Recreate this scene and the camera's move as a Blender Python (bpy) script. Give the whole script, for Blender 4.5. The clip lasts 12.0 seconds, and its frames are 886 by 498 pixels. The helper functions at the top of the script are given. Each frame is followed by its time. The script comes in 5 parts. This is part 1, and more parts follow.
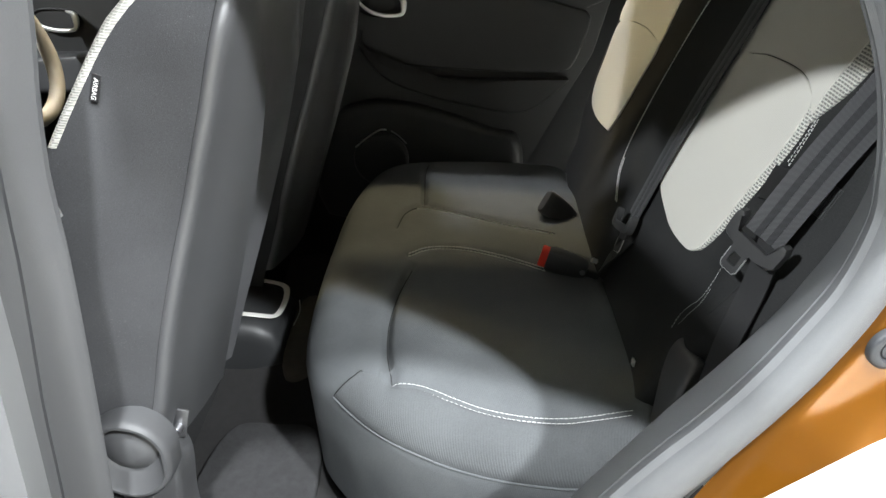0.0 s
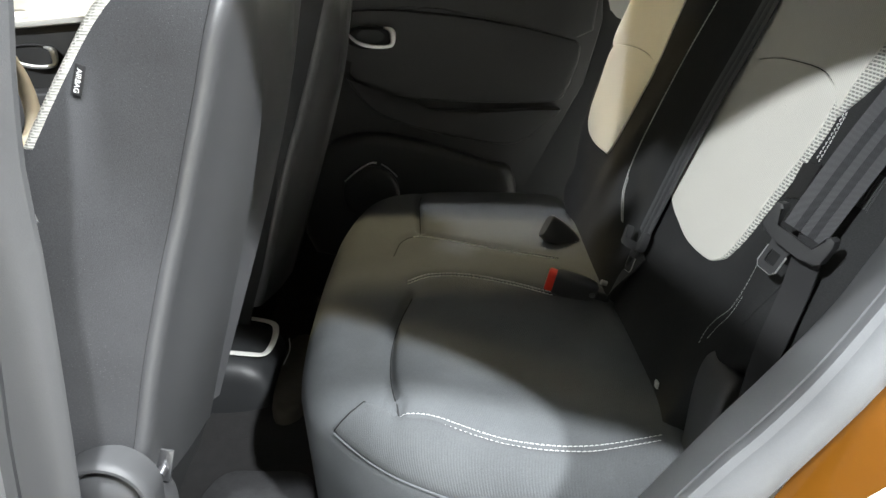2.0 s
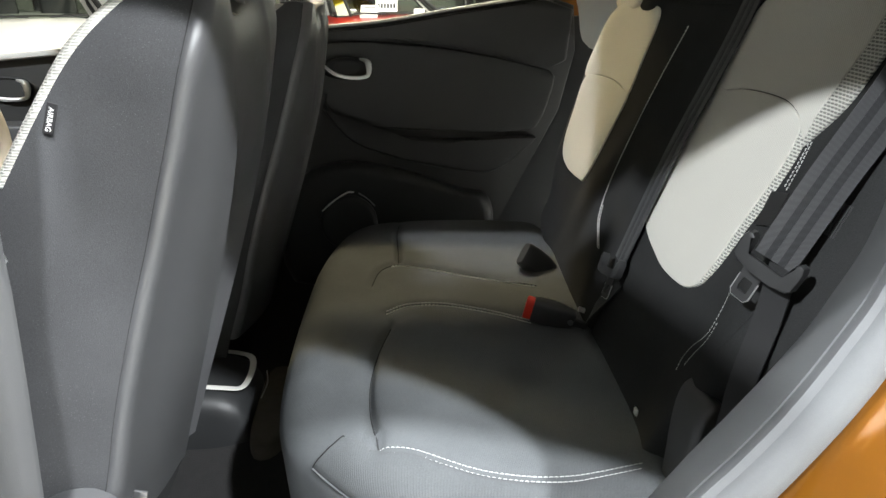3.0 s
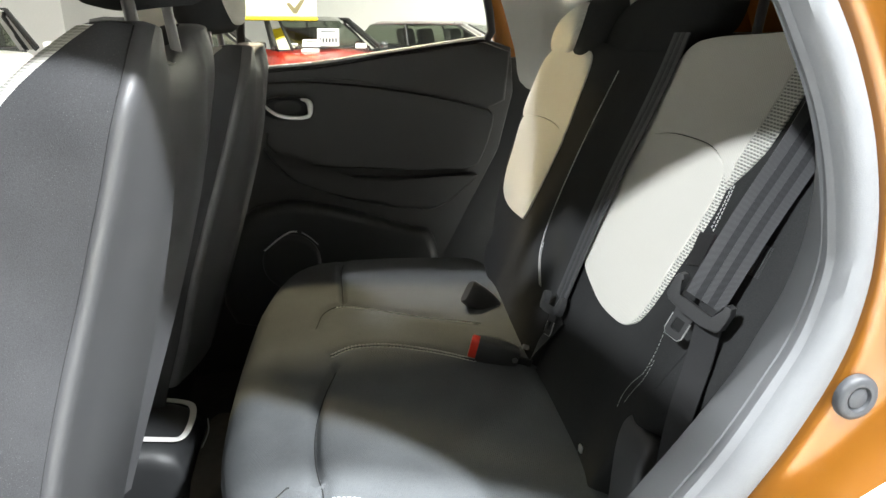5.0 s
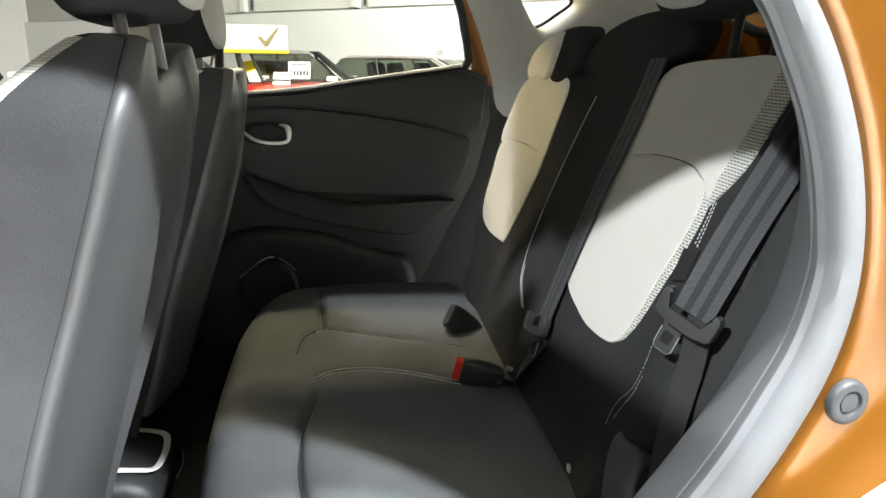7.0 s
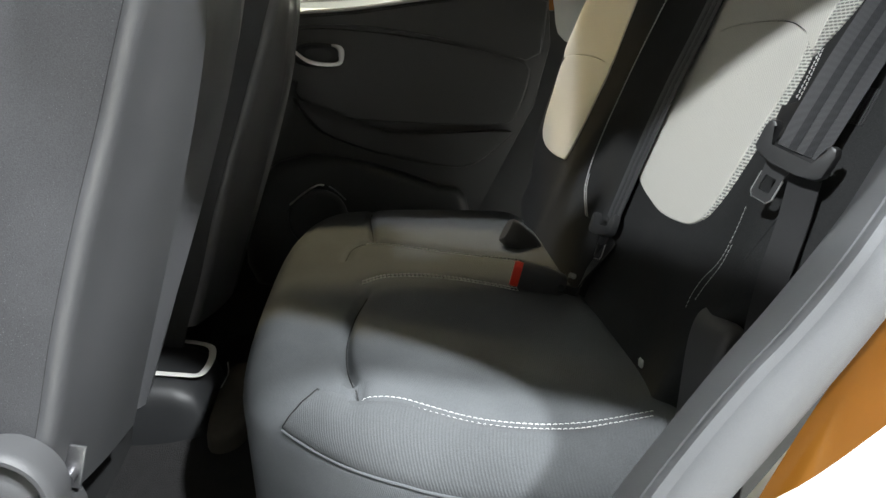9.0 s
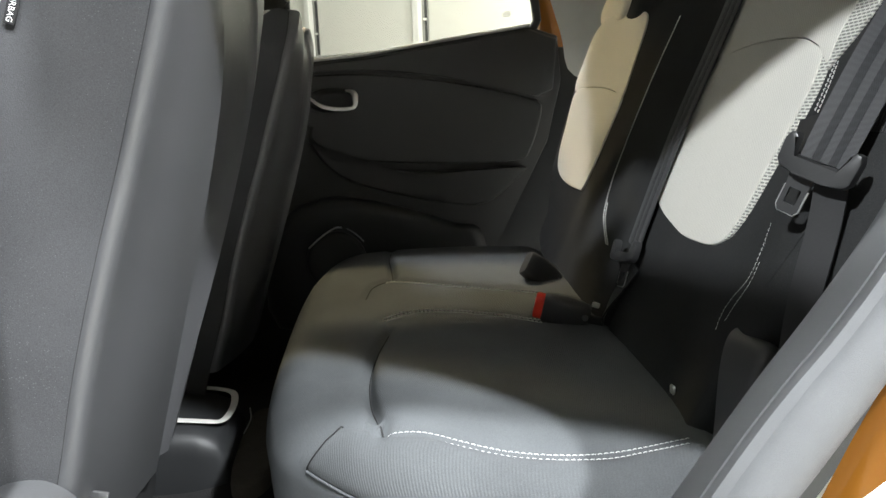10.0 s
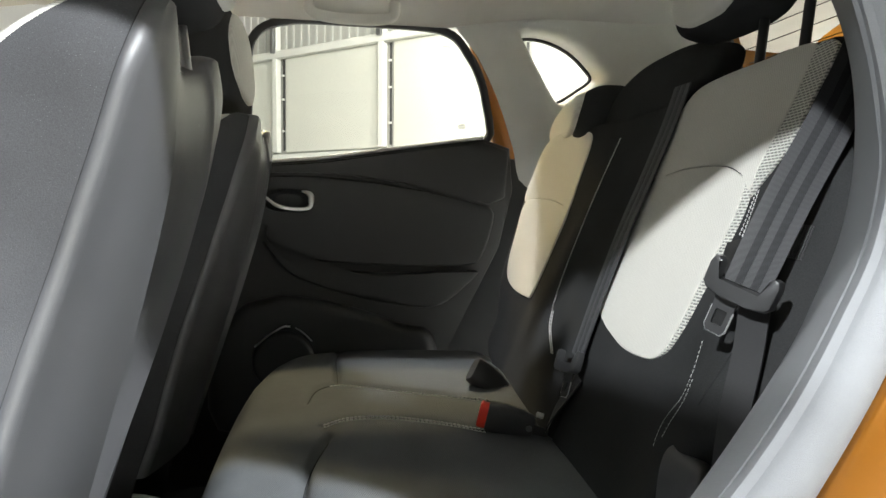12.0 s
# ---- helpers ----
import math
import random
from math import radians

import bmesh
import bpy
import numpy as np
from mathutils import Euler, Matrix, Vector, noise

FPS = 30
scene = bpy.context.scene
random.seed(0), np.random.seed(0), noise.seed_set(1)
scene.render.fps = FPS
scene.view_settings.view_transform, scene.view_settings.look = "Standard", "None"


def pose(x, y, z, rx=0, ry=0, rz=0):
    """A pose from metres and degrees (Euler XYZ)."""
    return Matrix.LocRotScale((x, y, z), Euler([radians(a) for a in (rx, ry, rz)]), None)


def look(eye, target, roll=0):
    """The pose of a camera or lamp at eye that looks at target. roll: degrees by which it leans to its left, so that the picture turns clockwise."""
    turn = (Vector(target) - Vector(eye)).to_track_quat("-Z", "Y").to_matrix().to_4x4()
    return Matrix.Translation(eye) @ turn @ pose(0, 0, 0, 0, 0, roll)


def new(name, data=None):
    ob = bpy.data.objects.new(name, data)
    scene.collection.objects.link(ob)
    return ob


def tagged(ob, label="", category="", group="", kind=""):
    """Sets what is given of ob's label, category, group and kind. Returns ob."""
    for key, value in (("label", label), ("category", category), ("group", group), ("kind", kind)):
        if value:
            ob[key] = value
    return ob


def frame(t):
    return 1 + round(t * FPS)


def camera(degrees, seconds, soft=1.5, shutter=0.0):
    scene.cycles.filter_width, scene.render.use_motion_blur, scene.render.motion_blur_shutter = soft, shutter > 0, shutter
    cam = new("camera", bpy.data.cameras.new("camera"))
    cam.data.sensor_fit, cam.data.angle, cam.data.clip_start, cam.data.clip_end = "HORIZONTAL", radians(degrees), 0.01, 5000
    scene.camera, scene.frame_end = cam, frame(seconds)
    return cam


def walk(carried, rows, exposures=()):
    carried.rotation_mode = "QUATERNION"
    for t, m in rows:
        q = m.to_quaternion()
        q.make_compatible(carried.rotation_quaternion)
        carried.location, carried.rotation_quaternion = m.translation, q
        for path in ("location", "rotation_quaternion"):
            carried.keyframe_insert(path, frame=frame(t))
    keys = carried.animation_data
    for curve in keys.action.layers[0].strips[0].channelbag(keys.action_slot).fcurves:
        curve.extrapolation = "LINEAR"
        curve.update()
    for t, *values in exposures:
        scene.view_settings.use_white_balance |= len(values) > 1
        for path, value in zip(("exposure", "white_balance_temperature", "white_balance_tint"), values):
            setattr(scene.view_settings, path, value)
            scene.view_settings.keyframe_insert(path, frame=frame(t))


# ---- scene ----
from mathutils.bvhtree import BVHTree

cam = camera(68.0, 12.0)
PATH = [
    (0, (-0.0401, -1.0735, 1.2450), (-0.0253, 0.2522, 0.5434), 0.37),
    (0.5, (-0.0625, -1.0625, 1.2043), (-0.0610, 0.2675, 0.5106), 0.28),
    (1, (-0.0744, -1.0477, 1.1790), (-0.0552, 0.2965, 0.5135), 0.27),
    (1.5, (-0.0795, -1.0423, 1.1693), (-0.0294, 0.3219, 0.5477), 0.31),
    (2, (-0.0787, -1.0402, 1.1712), (-0.0141, 0.3378, 0.5821), -0.07),
    (2.5, (-0.0764, -1.0395, 1.1765), (0.0029, 0.3470, 0.6094), -0.39),
    (3, (-0.0762, -1.0387, 1.1796), (0.0370, 0.3573, 0.6427), -0.20),
    (5, (-0.0715, -1.0386, 1.1992), (0.1658, 0.3652, 0.7267), 0.24),
    (5.5, (-0.0708, -1.0416, 1.2023), (0.1812, 0.3668, 0.7520), 0.17),
    (6, (-0.0680, -1.0419, 1.2049), (0.2169, 0.3694, 0.7842), 0.52),
    (6.5, (-0.0774, -1.0432, 1.2014), (0.2462, 0.3654, 0.8000), 0.86),
    (6.7, (-0.0852, -1.0424, 1.1953), (0.2284, 0.3684, 0.7936), 1.09),
    (8.3, (-0.1149, -1.0324, 1.0751), (0.1853, 0.3850, 0.6865), -0.82),
    (8.5, (-0.1144, -1.0308, 1.0558), (0.2032, 0.3759, 0.6432), 1.04),
    (9, (-0.1054, -1.0117, 1.0056), (0.0979, 0.4167, 0.5951), 0.72),
    (9.5, (-0.1135, -1.0159, 0.9846), (0.0388, 0.4295, 0.6135), -1.41),
    (10, (-0.1079, -1.0085, 0.9871), (0.0591, 0.4494, 0.6766), -1.91),
    (10.5, (-0.1077, -1.0056, 0.9856), (0.1063, 0.4582, 0.7379), -0.85),
    (11, (-0.0953, -1.0128, 0.9901), (0.1340, 0.4593, 0.8160), -0.98),
    (11.5, (-0.0949, -1.0190, 0.9938), (0.1562, 0.4552, 0.8772), -0.17),
    (12, (-0.0899, -1.0165, 1.0006), (0.1768, 0.4567, 0.9087), 0.44),
]
walk(cam, [(t, look(eye, target, roll)) for t, eye, target, roll in PATH],
     [(0, -0.08), (1.5, 0.03), (3.0, 0.03), (4.9, 0.4), (6.7, 0.36), (8.4, 0.0), (9.0, -0.2), (9.6, 0.0), (10.5, 0.04), (12, 0.28)])

# ---- light: a closed showroom with ceiling lamps and unseen fill lamps ----
world = bpy.data.worlds.new("world")
scene.world = world
world.use_nodes = True
world.node_tree.nodes["Background"].inputs[0].default_value = (0.9, 0.95, 1.0, 1)
world.node_tree.nodes["Background"].inputs[1].default_value = 0.02
scene.view_settings.exposure = 0.0


def lamp(name, place, target, power, size, color, size_y=None):
    data = bpy.data.lights.new(name, "AREA")
    data.energy, data.color, data.size = power, color, size
    if size_y:
        data.shape, data.size_y = "RECTANGLE", size_y
    ob = new(name, data)
    ob.matrix_world = look(place, target)
    return ob


lamp("ceiling_lamp_rear", (1.77, -2.97, 3.93), (0.0, -0.2, 0.65), 480, 0.16, (0.93, 0.97, 1.0))
lamp("ceiling_lamp_outside", (0.26, -2.17, 4.84), (0.1, -0.4, 0.65), 470, 0.2, (0.93, 0.97, 1.0))
lamp("ceiling_lamp_front", (-2.52, -2.73, 3.45), (0.36, -0.12, 0.88), 235, 0.14, (0.92, 0.97, 1.0))
lamp("ceiling_lamp_side", (0.0, 3.5, 4.75), (-0.05, 0.15, 0.66), 175, 0.3, (1.0, 0.84, 0.5))
lamp("ceiling_lamp_far", (-1.58, 2.91, 4.62), (0.1, 0.25, 0.68), 190, 0.25, (0.95, 0.97, 1.0))
lamp("ceiling_lamp_windscreen", (-5.65, 4.33, 4.35), (0.35, 0.33, 0.95), 250, 0.4, (1.0, 0.81, 0.42))
# Unseen spots added on the floor so it bounces fill into the cabin.
for x, y in ((0.3, -3.9), (0.3, 3.6), (4.0, -0.4)):
    lamp("floor_fill_light", (x, y, 6.2), (x, y, 0.0), 250, 0.5, (1.0, 0.97, 0.92)).data.spread = radians(44)
# Unseen lamps added to brighten the far wall behind the windows.
lamp("wall_fill_light", (7.0, 2.2, 6.4), (9.5, 9.5, 2.5), 1300, 2.0, (1.0, 0.97, 0.9), 1.0)
lamp("wall_fill_light", (2.0, 6.2, 6.4), (1.5, 12.0, 2.0), 500, 3.0, (1.0, 0.97, 0.88), 1.0)

# ---- materials ----


def material(name, color, rough=0.6, metal=0.0, var=0.12, scale=30.0, fine=400.0, bump=0.15, dist=0.001, spec=0.5, coat=0.0):
    """Principled surface with two scales of colour variation and a fine relief."""
    m = bpy.data.materials.new(name)
    m.use_nodes = True
    nt = m.node_tree
    p = nt.nodes["Principled BSDF"]
    p.inputs["Metallic"].default_value = metal
    p.inputs["Specular IOR Level"].default_value = spec
    p.inputs["Coat Weight"].default_value = coat
    p.inputs["Coat Roughness"].default_value = 0.05
    co = nt.nodes.new("ShaderNodeTexCoord")
    n1 = nt.nodes.new("ShaderNodeTexNoise")
    n1.inputs["Scale"].default_value, n1.inputs["Detail"].default_value = scale, 4
    n2 = nt.nodes.new("ShaderNodeTexNoise")
    n2.inputs["Scale"].default_value, n2.inputs["Detail"].default_value = fine, 2
    for n in (n1, n2):
        nt.links.new(co.outputs["Object"], n.inputs["Vector"])
    add = nt.nodes.new("ShaderNodeMath")
    add.operation = "ADD"
    nt.links.new(n1.outputs["Fac"], add.inputs[0])
    nt.links.new(n2.outputs["Fac"], add.inputs[1])
    ramp = nt.nodes.new("ShaderNodeMapRange")
    ramp.inputs["From Min"].default_value, ramp.inputs["From Max"].default_value = 0.6, 1.4
    ramp.inputs["To Min"].default_value, ramp.inputs["To Max"].default_value = 1 - var, 1 + var
    nt.links.new(add.outputs[0], ramp.inputs["Value"])
    mul = nt.nodes.new("ShaderNodeVectorMath")
    mul.operation = "SCALE"
    mul.inputs[0].default_value = color
    nt.links.new(ramp.outputs[0], mul.inputs["Scale"])
    nt.links.new(mul.outputs[0], p.inputs["Base Color"])
    rr = nt.nodes.new("ShaderNodeMapRange")
    rr.inputs["To Min"].default_value, rr.inputs["To Max"].default_value = max(0.02, rough - 0.08), min(1, rough + 0.08)
    nt.links.new(n1.outputs["Fac"], rr.inputs["Value"])
    nt.links.new(rr.outputs[0], p.inputs["Roughness"])
    if bump:
        b = nt.nodes.new("ShaderNodeBump")
        b.inputs["Strength"].default_value, b.inputs["Distance"].default_value = bump, dist
        nt.links.new(n2.outputs["Fac"], b.inputs["Height"])
        nt.links.new(b.outputs[0], p.inputs["Normal"])
    return m


def woven(name, color, dark, size, rough=0.9, lift=0.6, spots=False, var=0.15):
    """Cloth: crossed bands (or, with spots, a grid of holes) of real-world size, with a cloudy wear on top."""
    m = material(name, color, rough, var=var, scale=9, fine=700, bump=0, spec=0.25)
    nt = m.node_tree
    p = nt.nodes["Principled BSDF"]
    co = nt.nodes.new("ShaderNodeTexCoord")
    waves = []
    for turn in (((0.0, 0.0, 0.785), (0.0, 1.571, 0.0)) if spots else ((0.0, 0.0, 0.75), (0.6, 0.5, -0.8))):
        mp = nt.nodes.new("ShaderNodeMapping")
        mp.inputs["Rotation"].default_value = turn
        nt.links.new(co.outputs["Object"], mp.inputs["Vector"])
        w = nt.nodes.new("ShaderNodeTexWave")
        w.bands_direction = "X"
        w.inputs["Scale"].default_value = 0.314 / size
        w.inputs["Distortion"].default_value = 0.0 if spots else 0.6
        w.inputs["Detail Scale"].default_value = 3
        nt.links.new(mp.outputs[0], w.inputs["Vector"])
        waves.append(w)
    mx = nt.nodes.new("ShaderNodeMath")
    mx.operation = "MULTIPLY" if spots else "ADD"
    nt.links.new(waves[0].outputs["Fac"], mx.inputs[0])
    nt.links.new(waves[1].outputs["Fac"], mx.inputs[1])
    lo, hi = (0.36, 0.52) if spots else (0.4, 1.6)
    rg = nt.nodes.new("ShaderNodeMapRange")
    rg.inputs["From Min"].default_value, rg.inputs["From Max"].default_value = lo, hi
    nt.links.new(mx.outputs[0], rg.inputs["Value"])
    old = p.inputs["Base Color"].links[0].from_socket
    mix = nt.nodes.new("ShaderNodeMix")
    mix.data_type = "RGBA"
    nt.links.new(rg.outputs[0], mix.inputs["Factor"])
    if spots:
        nt.links.new(old, mix.inputs["A"])
        mix.inputs["B"].default_value = (*dark, 1)
    else:
        mix.inputs["A"].default_value = (*dark, 1)
        nt.links.new(old, mix.inputs["B"])
    nt.links.new(mix.outputs["Result"], p.inputs["Base Color"])
    b = nt.nodes.new("ShaderNodeBump")
    b.inputs["Strength"].default_value, b.inputs["Distance"].default_value = lift, size * 0.3
    b.invert = spots
    nt.links.new(rg.outputs[0], b.inputs["Height"])
    nt.links.new(b.outputs[0], p.inputs["Normal"])
    p.inputs["Sheen Weight"].default_value = 0.15
    p.inputs["Sheen Roughness"].default_value = 0.5
    return m


def dusty(name, color, specks=0.5, rib=0.0):
    """Plain close cloth with lint and dust specks and rubbed paler clouds."""
    m = material(name, color, 0.92, var=0.3, scale=7, fine=900, bump=0.5, dist=0.0006, spec=0.2)
    nt = m.node_tree
    p = nt.nodes["Principled BSDF"]
    co = nt.nodes.new("ShaderNodeTexCoord")
    v = nt.nodes.new("ShaderNodeTexVoronoi")
    v.inputs["Scale"].default_value = 330
    nt.links.new(co.outputs["Object"], v.inputs["Vector"])
    n = nt.nodes.new("ShaderNodeTexNoise")
    n.inputs["Scale"].default_value = 9
    nt.links.new(co.outputs["Object"], n.inputs["Vector"])
    lim = nt.nodes.new("ShaderNodeMapRange")
    lim.inputs["From Min"].default_value, lim.inputs["From Max"].default_value = 0.25, 0.75
    lim.inputs["To Min"].default_value, lim.inputs["To Max"].default_value = 0.0, 0.2
    nt.links.new(n.outputs["Fac"], lim.inputs["Value"])
    less = nt.nodes.new("ShaderNodeMath")
    less.operation = "LESS_THAN"
    nt.links.new(v.outputs["Distance"], less.inputs[0])
    nt.links.new(lim.outputs[0], less.inputs[1])
    k = nt.nodes.new("ShaderNodeMath")
    k.operation = "MULTIPLY"
    k.inputs[1].default_value = specks
    nt.links.new(less.outputs[0], k.inputs[0])
    old = p.inputs["Base Color"].links[0].from_socket
    mix = nt.nodes.new("ShaderNodeMix")
    mix.data_type = "RGBA"
    nt.links.new(k.outputs[0], mix.inputs["Factor"])
    nt.links.new(old, mix.inputs["A"])
    mix.inputs["B"].default_value = (0.3, 0.3, 0.3, 1)
    nt.links.new(mix.outputs["Result"], p.inputs["Base Color"])
    if rib:
        mp = nt.nodes.new("ShaderNodeMapping")
        mp.inputs["Rotation"].default_value = (0.3, 0.3, 0.5)
        nt.links.new(co.outputs["Object"], mp.inputs["Vector"])
        w = nt.nodes.new("ShaderNodeTexWave")
        w.inputs["Scale"].default_value = 0.314 / rib
        w.inputs["Distortion"].default_value = 0.8
        nt.links.new(mp.outputs[0], w.inputs["Vector"])
        b = nt.nodes.new("ShaderNodeBump")
        b.inputs["Strength"].default_value, b.inputs["Distance"].default_value = 0.35, rib * 0.25
        nt.links.new(w.outputs["Fac"], b.inputs["Height"])
        old = p.inputs["Normal"].links[0].from_socket
        nt.links.new(old, b.inputs["Normal"])
        nt.links.new(b.outputs[0], p.inputs["Normal"])
    return m


def knit(name, color, dark, wide, high):
    """Open knit: staggered rows of dark slits between pale ribs, laid across y and z."""
    m = material(name, color, 0.9, var=0.05, scale=9, fine=700, bump=0, spec=0.25)
    nt = m.node_tree
    p = nt.nodes["Principled BSDF"]
    co = nt.nodes.new("ShaderNodeTexCoord")
    sep = nt.nodes.new("ShaderNodeSeparateXYZ")
    com = nt.nodes.new("ShaderNodeCombineXYZ")
    nt.links.new(co.outputs["Object"], sep.inputs[0])
    nt.links.new(sep.outputs["Y"], com.inputs["X"])
    nt.links.new(sep.outputs["Z"], com.inputs["Y"])
    br = nt.nodes.new("ShaderNodeTexBrick")
    br.offset, br.squash = 0.5, 1.0
    br.inputs["Scale"].default_value = 1.0
    br.inputs["Brick Width"].default_value, br.inputs["Row Height"].default_value = wide, high
    br.inputs["Mortar Size"].default_value, br.inputs["Mortar Smooth"].default_value = high * 0.42, 1.0
    nt.links.new(com.outputs[0], br.inputs["Vector"])
    old = p.inputs["Base Color"].links[0].from_socket
    mix = nt.nodes.new("ShaderNodeMix")
    mix.data_type = "RGBA"
    nt.links.new(br.outputs["Fac"], mix.inputs["Factor"])
    mix.inputs["A"].default_value = (*dark, 1)
    nt.links.new(old, mix.inputs["B"])
    nt.links.new(mix.outputs["Result"], p.inputs["Base Color"])
    b = nt.nodes.new("ShaderNodeBump")
    b.inputs["Strength"].default_value, b.inputs["Distance"].default_value = 0.6, 0.0015
    nt.links.new(br.outputs["Fac"], b.inputs["Height"])
    nt.links.new(b.outputs[0], p.inputs["Normal"])
    return m


CLOTH = dusty("charcoal_cloth", (0.1, 0.106, 0.111), 0.15, 0.0024)
BAND = dusty("charcoal_twill", (0.094, 0.099, 0.103), 0.12, 0.0034)
CLOTH_BACK = dusty("black_cloth", (0.037, 0.0375, 0.038), 0.05)
CLOTH_BACK.node_tree.nodes["Principled BSDF"].inputs["Specular IOR Level"].default_value = 0.04
CLOTH_SIDE = dusty("dusty_side_cloth", (0.058, 0.059, 0.062), 0.2)
IVORY = woven("ivory_cloth", (0.71, 0.695, 0.64), (0.56, 0.545, 0.5), 0.0024, var=0.05, lift=0.3)
MESH = knit("ivory_mesh_cloth", (0.8, 0.79, 0.73), (0.24, 0.24, 0.225), 0.0088, 0.0037)
MESHF = knit("ivory_fine_mesh", (0.78, 0.77, 0.71), (0.5, 0.49, 0.45), 0.004, 0.0026)
HONEY = woven("ivory_honeycomb_mesh", (0.72, 0.71, 0.66), (0.02, 0.02, 0.02), 0.0055, spots=True, lift=0.5, var=0.05)
SHELL = material("grey_moulded_plastic", (0.074, 0.075, 0.079), 0.47, var=0.05, scale=12, fine=900, bump=0.35, dist=0.0006, spec=0.9)
BLACK = material("black_moulded_plastic", (0.022, 0.023, 0.024), 0.5, var=0.1, scale=15, fine=900, bump=0.3, dist=0.0005)
DOORP = material("black_door_plastic", (0.0265, 0.0265, 0.026), 0.55, var=0.1, scale=15, fine=1100, bump=0.4, dist=0.0005)
SEALM = material("grey_flocked_trim", (0.12, 0.124, 0.129), 0.75, var=0.1, scale=25, fine=1300, bump=0.5, dist=0.0008)
RUBBER = material("black_rubber", (0.018, 0.018, 0.019), 0.6, var=0.1)
WEB = woven("belt_webbing", (0.059, 0.059, 0.062), (0.05, 0.05, 0.053), 0.0012, rough=0.6, lift=0.12)
WEBLINE = woven("belt_webbing_dark", (0.028, 0.029, 0.031), (0.022, 0.0225, 0.024), 0.0016, rough=0.65, lift=0.3)
THREAD = material("white_thread", (0.7, 0.7, 0.68), 0.8, var=0.1, bump=0)
RED = material("red_plastic", (0.95, 0.06, 0.03), 0.35, var=0.05, bump=0)
PILLARG = material("dark_grey_pillar_plastic", (0.075, 0.076, 0.079), 0.5, var=0.06, scale=12, fine=900, bump=0.35, dist=0.0006)
POSTG = material("light_grey_trim", (0.2, 0.203, 0.209), 0.55, var=0.05, scale=12, fine=900, bump=0.3, dist=0.0006)
CHROME = material("satin_metal", (0.8, 0.8, 0.79), 0.32, 0.75, var=0.03, bump=0)
STEEL = material("dark_steel", (0.3, 0.3, 0.31), 0.35, 0.9, var=0.1, bump=0)
PAINT = material("orange_metallic_paint", (0.2, 0.074, 0.0045), 0.3, 0.55, var=0.06, scale=3, fine=2500, bump=0.04, dist=0.0003, coat=1.0)
LINER = material("grey_headliner", (0.64, 0.62, 0.58), 0.95, var=0.05, scale=20, fine=800, bump=0.4, dist=0.0008)
PILLAR = material("pale_pillar_plastic", (0.64, 0.635, 0.6), 0.6, var=0.04, fine=900, bump=0.2, dist=0.0004)
CARPET = material("black_carpet", (0.016, 0.0155, 0.0155), 0.98, var=0.4, scale=60, fine=700, bump=1.0, dist=0.003)
MAT = material("grey_carpet_mat", (0.032, 0.032, 0.0335), 0.98, var=0.4, scale=80, fine=600, bump=1.0, dist=0.003)
BROWN = material("tunnel_carpet", (0.08, 0.07, 0.055), 0.95, var=0.3, scale=60, fine=700, bump=0.8, dist=0.003)
CREAM = material("cream_wall_panel", (0.72, 0.72, 0.66), 0.6, var=0.04, scale=0.8, fine=20, bump=0.05)
WHITEW = material("white_wall_paint", (0.8, 0.8, 0.77), 0.7, var=0.03, scale=0.7, fine=20, bump=0.05)
CORR = material("grey_cladding", (0.5, 0.5, 0.47), 0.6, var=0.06, scale=1.2, fine=20, bump=0.05)
POSTM = material("painted_steel_post", (0.78, 0.78, 0.74), 0.5, var=0.05, scale=2, fine=30, bump=0.05)
GAP = material("dark_gap", (0.06, 0.06, 0.06), 0.8, var=0.2, bump=0)
FLOORM = material("pale_showroom_floor", (0.5, 0.5, 0.47), 0.35, var=0.06, scale=1.5, fine=40, bump=0.03)
CEILM = material("white_ceiling", (0.7, 0.7, 0.68), 0.8, var=0.03, scale=1, fine=30, bump=0.05)
WHEELM = material("ivory_wheel_leather", (0.55, 0.5, 0.42), 0.5, var=0.06, fine=600, bump=0.3)
DASHM = material("dash_plastic", (0.03, 0.03, 0.032), 0.6, var=0.1, fine=800, bump=0.3)
YELLOW = material("yellow_board", (0.75, 0.6, 0.02), 0.5, var=0.03, bump=0)
BOARDW = material("cream_board", (0.8, 0.78, 0.6), 0.6, var=0.02, bump=0)
INK = material("olive_print", (0.2, 0.17, 0.08), 0.6, var=0.05, bump=0)
DARKINK = material("black_print", (0.04, 0.04, 0.045), 0.6, var=0.05, bump=0)
PAPER = material("white_paper", (0.8, 0.8, 0.78), 0.7, var=0.02, bump=0)


def glass(name, tint, rough=0.0):
    m = bpy.data.materials.new(name)
    m.use_nodes = True
    nt = m.node_tree
    nt.nodes.clear()
    out = nt.nodes.new("ShaderNodeOutputMaterial")
    tr = nt.nodes.new("ShaderNodeBsdfTransparent")
    tr.inputs[0].default_value = (*tint, 1)
    gl = nt.nodes.new("ShaderNodeBsdfGlossy")
    gl.inputs["Roughness"].default_value = rough
    fr = nt.nodes.new("ShaderNodeFresnel")
    fr.inputs[0].default_value = 1.35
    mix = nt.nodes.new("ShaderNodeMixShader")
    nt.links.new(fr.outputs[0], mix.inputs[0])
    nt.links.new(tr.outputs[0], mix.inputs[1])
    nt.links.new(gl.outputs[0], mix.inputs[2])
    nt.links.new(mix.outputs[0], out.inputs[0])
    return m


